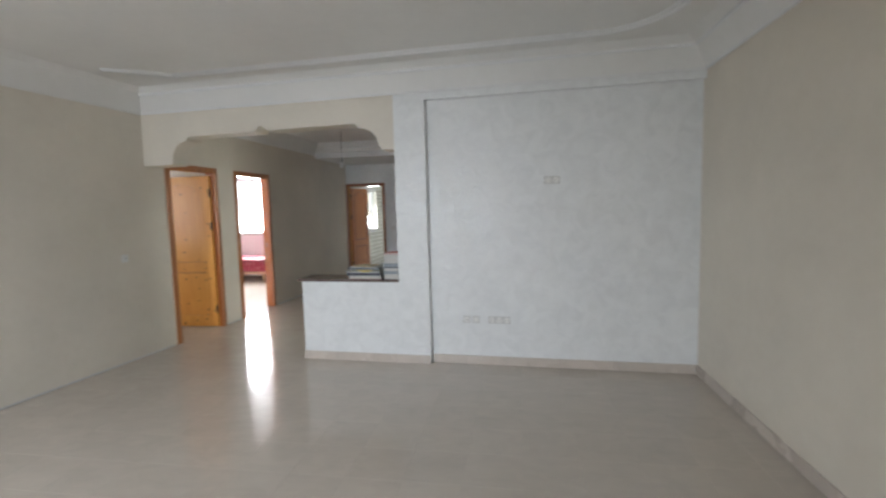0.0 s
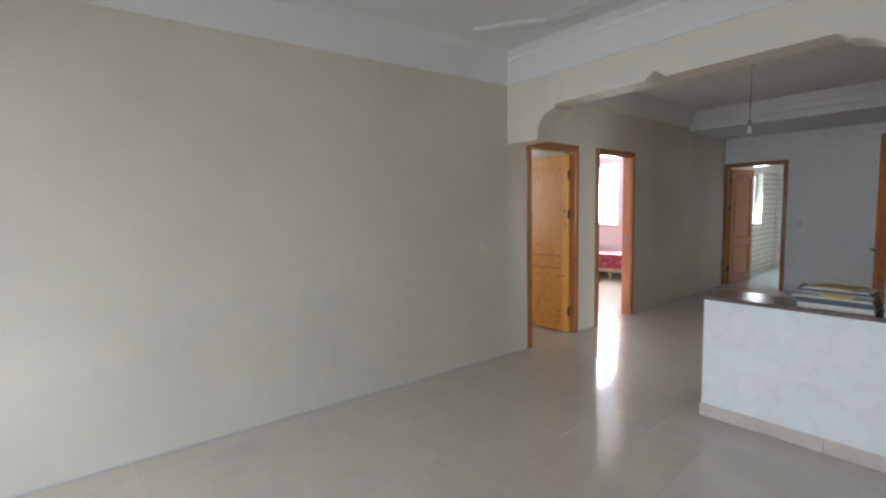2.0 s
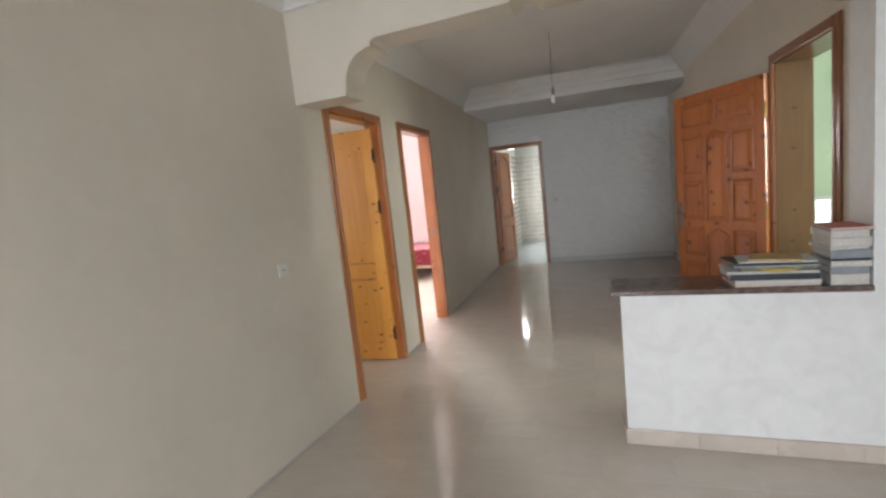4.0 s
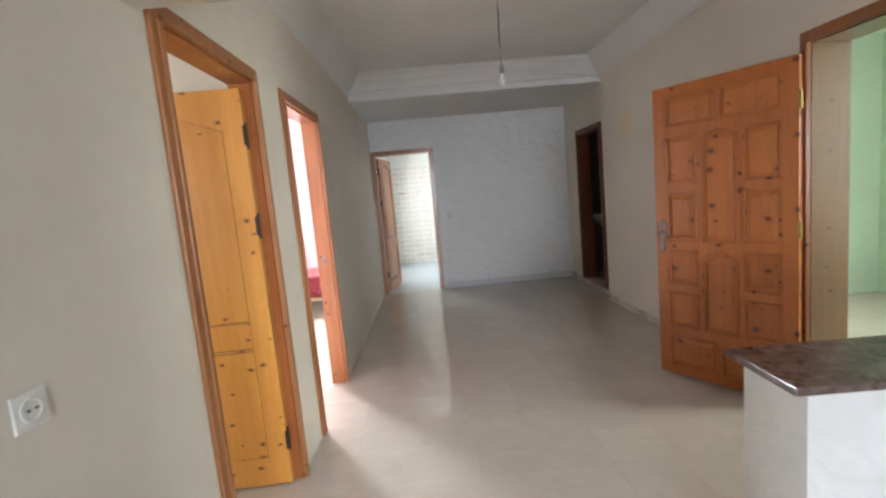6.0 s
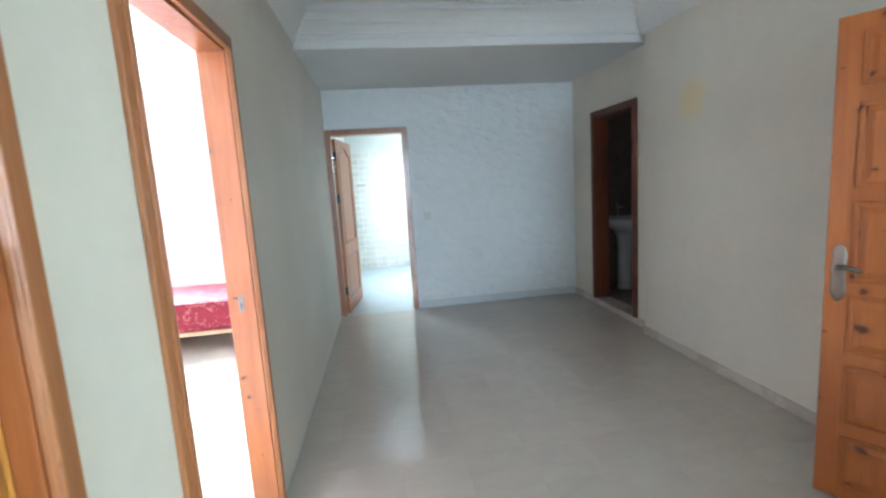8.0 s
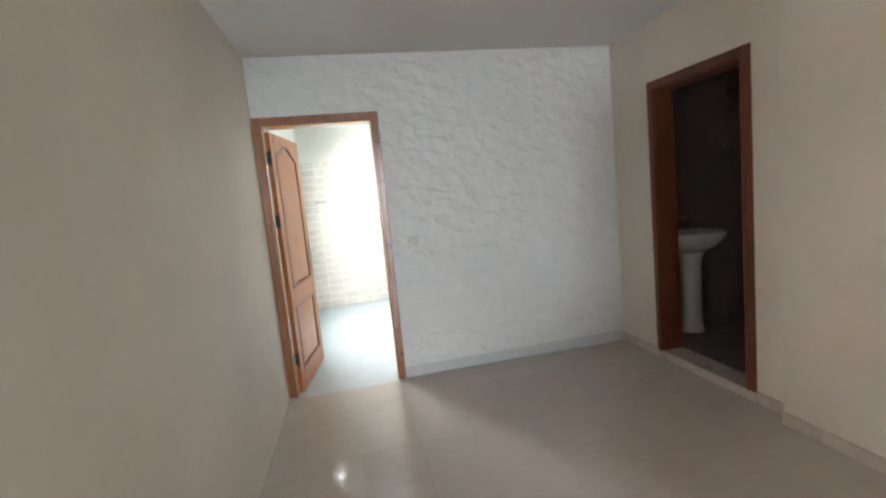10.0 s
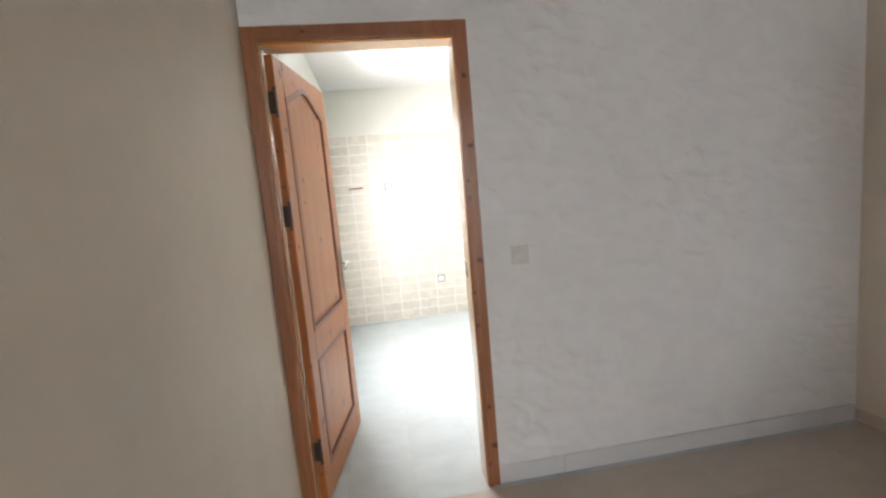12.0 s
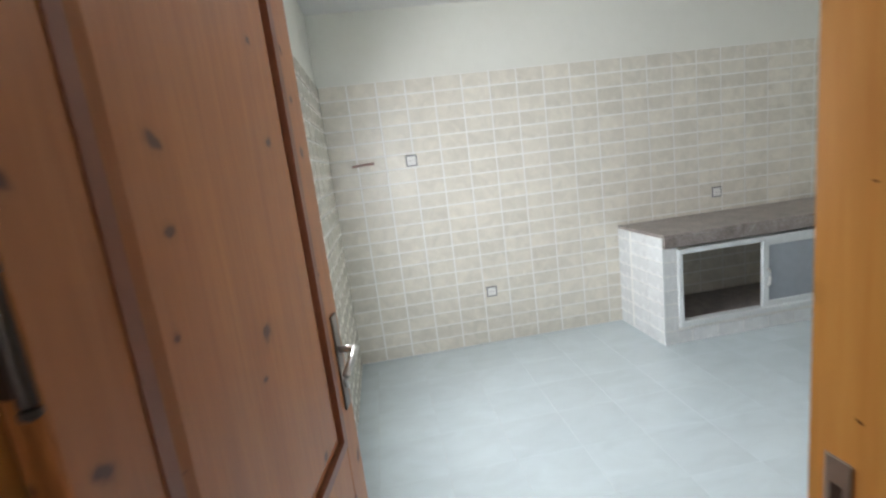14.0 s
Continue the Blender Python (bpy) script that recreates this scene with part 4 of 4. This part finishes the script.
switch(LW0, LW1, 6.80, 1.075, "white socket plate on the cream wall", "socket")
switch(HW1, (-0.87, 9.72), -2.672 + 3.745, 1.085, "beige light switch on the plaster wall", size=0.085, frame=BEIGE_PLASTIC)
for x, zz, n, k in ((0.39, 1.73, 2, "socket"), (-0.41, 0.437, 1, "socket"), (-0.32, 0.437, 1, "socket"), (-0.10, 0.437, 3, "socket")):
    switch(PT0, PT1, ps(x), zz, "white socket plate on the recessed plaster panel", k, n, 0.07, 0.06, PALE_PLASTIC)

# ---------------------------------------------------------------- bathroom sink
sink = thing("washbasin", "white ceramic washbasin on a pedestal", "sink", pose(-0.35, 9.47, 0.0582))
bm = bmesh.new()
lathe(bm, [(0.098, 0.0), (0.096, 0.03), (0.088, 0.06), (0.086, 0.3), (0.088, 0.55), (0.097, 0.64), (0.13, 0.70)], (0, 0.03, 0), 24, 1, 0.85)
part("pedestal", bm, CERAMIC, sink, smooth=True)
bm = bmesh.new()
lathe(bm, [(0.12, 0.70), (0.2, 0.74), (0.265, 0.80), (0.285, 0.855), (0.28, 0.865), (0.255, 0.86), (0.23, 0.80), (0.15, 0.755), (0.03, 0.745)], (0, 0, 0), 32, 1, 0.8)
part("basin", bm, CERAMIC, sink, smooth=True)
part("back_ledge", box(bmesh.new(), -0.24, 0.24, 0.14, 0.249, 0.80, 0.872, 0.02), CERAMIC, sink)
bm = bmesh.new()
tube(bm, [(0, 0.18, 0.87), (0, 0.18, 0.96), (0, 0.14, 0.99), (0, 0.08, 0.975)], 0.012)
tube(bm, [(0, 0.18, 0.965), (0, 0.20, 1.0), (0, 0.22, 1.03)], 0.007)
part("tap", bm, STEEL, sink, "chrome tap", True)
part_bm = box(bmesh.new(), -0.882, -0.70, 8.362, 9.248, 0.0, 0.06, 0.004)
tagged(part("threshold", part_bm, SKIRTING), "raised pale tiled bathroom threshold", "threshold", kind="structure")
tagged(part("floor_bathroom", box(bmesh.new(), -0.6995, 0.75, 7.6, 9.72, 0.0005, 0.058), BATH_TILE), "raised dark tiled bathroom floor", "floor", kind="structure")
stub = thing("pipe_outlet", "small capped pipe outlet above the washbasin", "pipe", pose(-0.334, 9.7195, 1.61))
bm = bmesh.new()
tube(bm, [(0, 0, 0), (0, -0.03, 0), (0, -0.045, -0.006)], 0.016, sides=10)
part("outlet", bm, DARK_IRON, stub, smooth=True)

# ---------------------------------------------------------------- bedroom banquette
sofa = thing("banquette", "crimson brocade banquette on a low wooden frame", "sofa", pose(-6.5, 8.86, 0))
LEN = 2.15
bm = box(bmesh.new(), 0.0, LEN, 0.0, 0.95, 0.22, 0.50, 0.035)
bmesh.ops.subdivide_edges(bm, edges=[e for e in bm.edges if e.calc_length() > 0.5], cuts=9, use_grid_fill=True)
for v in bm.verts:
    v.co.z += 0.008 * noise.noise(v.co * 3.0)
    v.co.y += 0.006 * noise.noise(v.co * 4.0 + Vector((5, 0, 0)))
part("mattress", bm, BROCADE, sofa, "thick crimson brocade mattress", True)
for z0 in (0.235, 0.488):
    bm = bmesh.new()
    tube(bm, [(0.02, -0.004, z0), (LEN - 0.02, -0.004, z0)], 0.008)
    part("piping", bm, BROCADE, sofa)
part("frame", box(bmesh.new(), 0.01, LEN - 0.01, 0.02, 0.94, 0.175, 0.215, 0.006), PALE_WOOD, sofa, "pale wooden base board")
for x in (0.08, 1.07, LEN - 0.08):
    for y in (0.08, 0.88):
        bm = bmesh.new()
        lathe(bm, [(0.022, 0.0), (0.03, 0.02), (0.02, 0.05), (0.034, 0.1), (0.028, 0.175)], (x, y, 0), 12)
        part("leg", bm, PALE_WOOD, sofa, "turned wooden leg", True)

# ---------------------------------------------------------------- kitchen unit
unit = thing("kitchen_unit", "tiled kitchen base unit with a white sliding front", "cabinet", pose(-1.545, 12.222, 0))
UL = 2.1
bm = box(bmesh.new(), -0.0095, 0.07, 0.003, 0.588, 0.0, 0.765)
part("side_panel", bm, PALE_GROUT, unit)
bm = box(bmesh.new(), 0.0705, UL, 0.003, 0.10, 0.0, 0.115)
box(bm, 0.0705, 0.095, 0.003, 0.10, 0.115, 0.695)
part("front_plinth", bm, PALE_GROUT, unit)
part("floor_panel", box(bmesh.new(), 0.071, UL, 0.101, 0.588, 0.0, 0.125), GRANITE, unit)
F0, F1, Z0, Z1 = 0.095, 2.0, 0.12, 0.675
for a, b, c, d in ((F0, F0 + 0.035, Z0, Z1), (F1 - 0.035, F1, Z0, Z1), (F0 + 0.035, F1 - 0.035, Z0, Z0 + 0.04), (F0 + 0.035, F1 - 0.035, Z1 - 0.035, Z1)):
    part("track_frame", box(bmesh.new(), a, b, -0.012, 0.05, c, d, 0.003), ALUMINIUM, unit, "white aluminium frame")
panel = part("sliding_door", box(bmesh.new(), 0.79, 1.42, 0.012, 0.018, Z0 + 0.08, Z1 - 0.07), FROSTED, unit, "grey panel in a white sliding frame")
for a, b, c, d in ((0.745, 0.79, Z0 + 0.04, Z1 - 0.036), (1.42, 1.465, Z0 + 0.04, Z1 - 0.036), (0.79, 1.42, Z0 + 0.04, Z0 + 0.08), (0.79, 1.42, Z1 - 0.07, Z1 - 0.036)):
    part("door_frame", box(bmesh.new(), a, b, 0.0, 0.028, c, d, 0.003), ALUMINIUM, panel)
bm = bmesh.new()
tube(bm, [(0.775, -0.002, 0.44), (0.775, -0.022, 0.43), (0.775, -0.026, 0.38), (0.775, -0.022, 0.33), (0.775, -0.002, 0.32)], 0.009)
part("handle", bm, PLASTIC, panel, "white bow handle", True)
top = thing("worktop", "speckled taupe granite worktop with a deep front edge", "countertop", pose(-1.56, 12.197, 0))
part("slab", box(bmesh.new(), 0.0, 2.235, 0.0, 0.60, 0.766, 0.79, 0.004), GRANITE, top)
part("front_edge", box(bmesh.new(), 0.003, 2.235, 0.002, 0.024, 0.697, 0.7655, 0.003), GRANITE, top, "deep speckled granite front edge")
KN0, KN1 = (-3.9, 12.815), (0.7, 12.815)
for x, zz in ((-3.11, 1.484), (-2.622, 0.418), (-0.70, 0.945)):
    switch(KN0, KN1, x + 3.9, zz, "white socket in a dark-rimmed plate on the tiles", "socket", 1, 0.082, -0.0125, DARK_PLASTIC)
pipe = thing("capped_pipe", "short copper pipe stub on the tiled wall", "pipe", pose(-3.455, 12.785, 1.493))
bm = bmesh.new()
tube(bm, [(-0.08, -0.006, -0.004), (0.0, -0.007, 0.0), (0.075, -0.006, 0.003)], 0.009)
part("stub", bm, plain("copper_brown", (0.30, 0.17, 0.13), 0.5), pipe)

# ---------------------------------------------------------------- tiles, last
# kitchen wall tiles, 20 by 10 cm, in a stacked grid
def tile_mesh(name, w, h, t, mat):
    """A tile in x and z, proud towards -y."""
    return mesh_of(name, box(bmesh.new(), 0.0032, w - 0.0032, -t, 0.0, 0.0032, h - 0.0032), mat)


def grout_bed(name, p0, p1, s0, s1, z1, label, holes=()):
    bm = bmesh.new()
    s = s0
    for a, b, c, d in holes:
        box(bm, s, a, -0.009, -0.0005, 0.0, z1)
        box(bm, a, b, -0.009, -0.0005, 0.0, c)
        box(bm, a, b, -0.009, -0.0005, d, z1)
        s = b
    box(bm, s, s1, -0.009, -0.0005, 0.0, z1)
    return tagged(part(name, bm, PALE_GROUT, m=along(p0, p1)), label, "tiles", kind="structure")


TW, TH = 0.2035, 0.1025
WALL_T = tile_mesh("wall_tile", TW - 0.004, TH - 0.004, 0.0125, WALL_TILE)
bed = grout_bed("tiles_kitchen_north", KN0, KN1, 0.2, 4.6, 20 * TH, "beige printed wall tiles with white joints")
count = 0
far = bmesh.new()
for i in range(21):
    for j in range(20):
        s = 0.2 + i * TW
        if s + TW > 4.6:
            continue
        if count < 300 and i < 17 and not (i >= 11 and j < 7):
            t = new("tile", WALL_T)
            t.parent = bed
            t.matrix_basis = pose(s + 0.002, 0, j * TH + 0.002)
            count += 1
        else:
            box(far, s + 0.005, s + TW - 0.005, -0.0125, 0, j * TH + 0.005, (j + 1) * TH - 0.005)
tagged(part("tiles_rest", far, WALL_TILE, bed), "", kind="stuff")
KW0, KW1 = (-3.70, 9.832), (-3.70, 12.815)
bed = grout_bed("tiles_kitchen_west", KW0, KW1, 0.9, 2.969, 20 * TH, "beige printed wall tiles beside the window", [(1.12, 2.0, 0.99, 2.0)])
for i in range(10):
    for j in range(20):
        s = 2.969 - (i + 1) * TW
        if s < 0.9:
            continue
        if s < 2.0 and s + TW > 1.12 and (j + 1) * TH > 0.99 and j * TH < 2.0:
            if s + TW <= 2.0 + 0.15 or j * TH < 0.9:
                continue
        t = new("tile", WALL_T)
        t.parent = bed
        t.matrix_basis = pose(s + 0.002, 0, j * TH + 0.002)
# tiles of the unit's end and front
UNIT_TILE = glazed("pale_unit_tile", (0.70, 0.71, 0.71), 0.25, 0.08, 9)
END = mesh_of("unit_tile", box(bmesh.new(), 0, 0.190, -0.0125, 0, 0.001, 0.092), UNIT_TILE)
for j in range(8):
    for i in range(3):
        t = new("tile", END)
        t.parent = unit
        w = 0.194 if i else 0.175
        t.matrix_basis = pose(0.0, 0.588 - i * 0.198, j * 0.0995 + 0.001, 0, 0, -90) @ Matrix.Diagonal((w / 0.194, 1, 0.7 if j == 7 else 1, 1))
part("corner_trim", box(bmesh.new(), -0.0135, -0.0015, -0.0015, 0.006, 0.0, 0.696, 0.002), ALUMINIUM, unit, "white edge strip on the tiled corner")
for j in range(1, 7):
    t = new("tile", END)
    t.parent = unit
    t.matrix_basis = pose(0.0, 0.0125, j * 0.0995 + 0.001) @ Matrix.Diagonal((0.092 / 0.194, 1, 1, 1))
for i in range(10):
    t = new("tile", END)
    t.parent = unit
    t.matrix_basis = pose(i * 0.198, 0.0125, 0.001)

# floor tiles, 33 cm, with fine joints
floor = part("floor", box(bmesh.new(), -7.3, 1.9, -3.3, 13.1, -0.14, -0.0012), GROUT)
tagged(floor, "glossy beige floor tiles with fine joints", "floor", kind="structure")
P = 1 / 3


def tile_bm(bm, x, y, e=0.0003, b=0.0004):
    """A floor tile with softened edges."""
    lo = [bm.verts.new((x + u, y + v, -0.008)) for u, v in ((e, e), (P - e, e), (P - e, P - e), (e, P - e))]
    mid = [bm.verts.new((x + u, y + v, -0.0007)) for u, v in ((e, e), (P - e, e), (P - e, P - e), (e, P - e))]
    f = e + b
    hi = [bm.verts.new((x + u, y + v, 0.0)) for u, v in ((f, f), (P - f, f), (P - f, P - f), (f, P - f))]
    for a, c in ((lo, mid), (mid, hi)):
        for k in range(4):
            bm.faces.new((a[k], a[(k + 1) % 4], c[(k + 1) % 4], c[k]))
    bm.faces.new(hi)


bm = bmesh.new()
tile_bm(bm, 0, 0)
FLOOR_MESH = mesh_of("floor_tile", bm, FLOOR_TILE)
bm = bmesh.new()
tile_bm(bm, 0, 0, 0.0002, 0.0006)
KITCHEN_MESH = mesh_of("kitchen_floor_tile", bm, KITCHEN_FLOOR)
kitchen_rest = bmesh.new()
rest = bmesh.new()
near = 0
for i in range(-22, 6):
    for j in range(-10, 39):
        x, y = i * P + 0.1, j * P + 0.02
        inside = -3.95 < x < -1.0 and 1.9 < y < 12.7
        if inside and near < 300:
            t = new("tile", KITCHEN_MESH if y > 9.6 else FLOOR_MESH)
            t.parent = floor
            t.matrix_basis = pose(x, y, random.uniform(-0.0001, 0.0001), random.uniform(-0.005, 0.005), random.uniform(-0.005, 0.005), 0)
            near += 1
        else:
            tile_bm(kitchen_rest if y > 9.6 and x > -3.95 else rest, x, y)
tagged(part("tiles_rest", rest, FLOOR_TILE, floor), "", kind="stuff")
tagged(part("kitchen_tiles_rest", kitchen_rest, KITCHEN_FLOOR, floor), "pale grey kitchen floor tiles", kind="stuff")
# ground outside
tagged(part("ground", box(bmesh.new(), -60, 60, -60, 60, -3.2, -3.1), plain("ground_earth", (0.25, 0.22, 0.18), 0.9)), "bare pale ground below the flat", "ground", kind="structure")
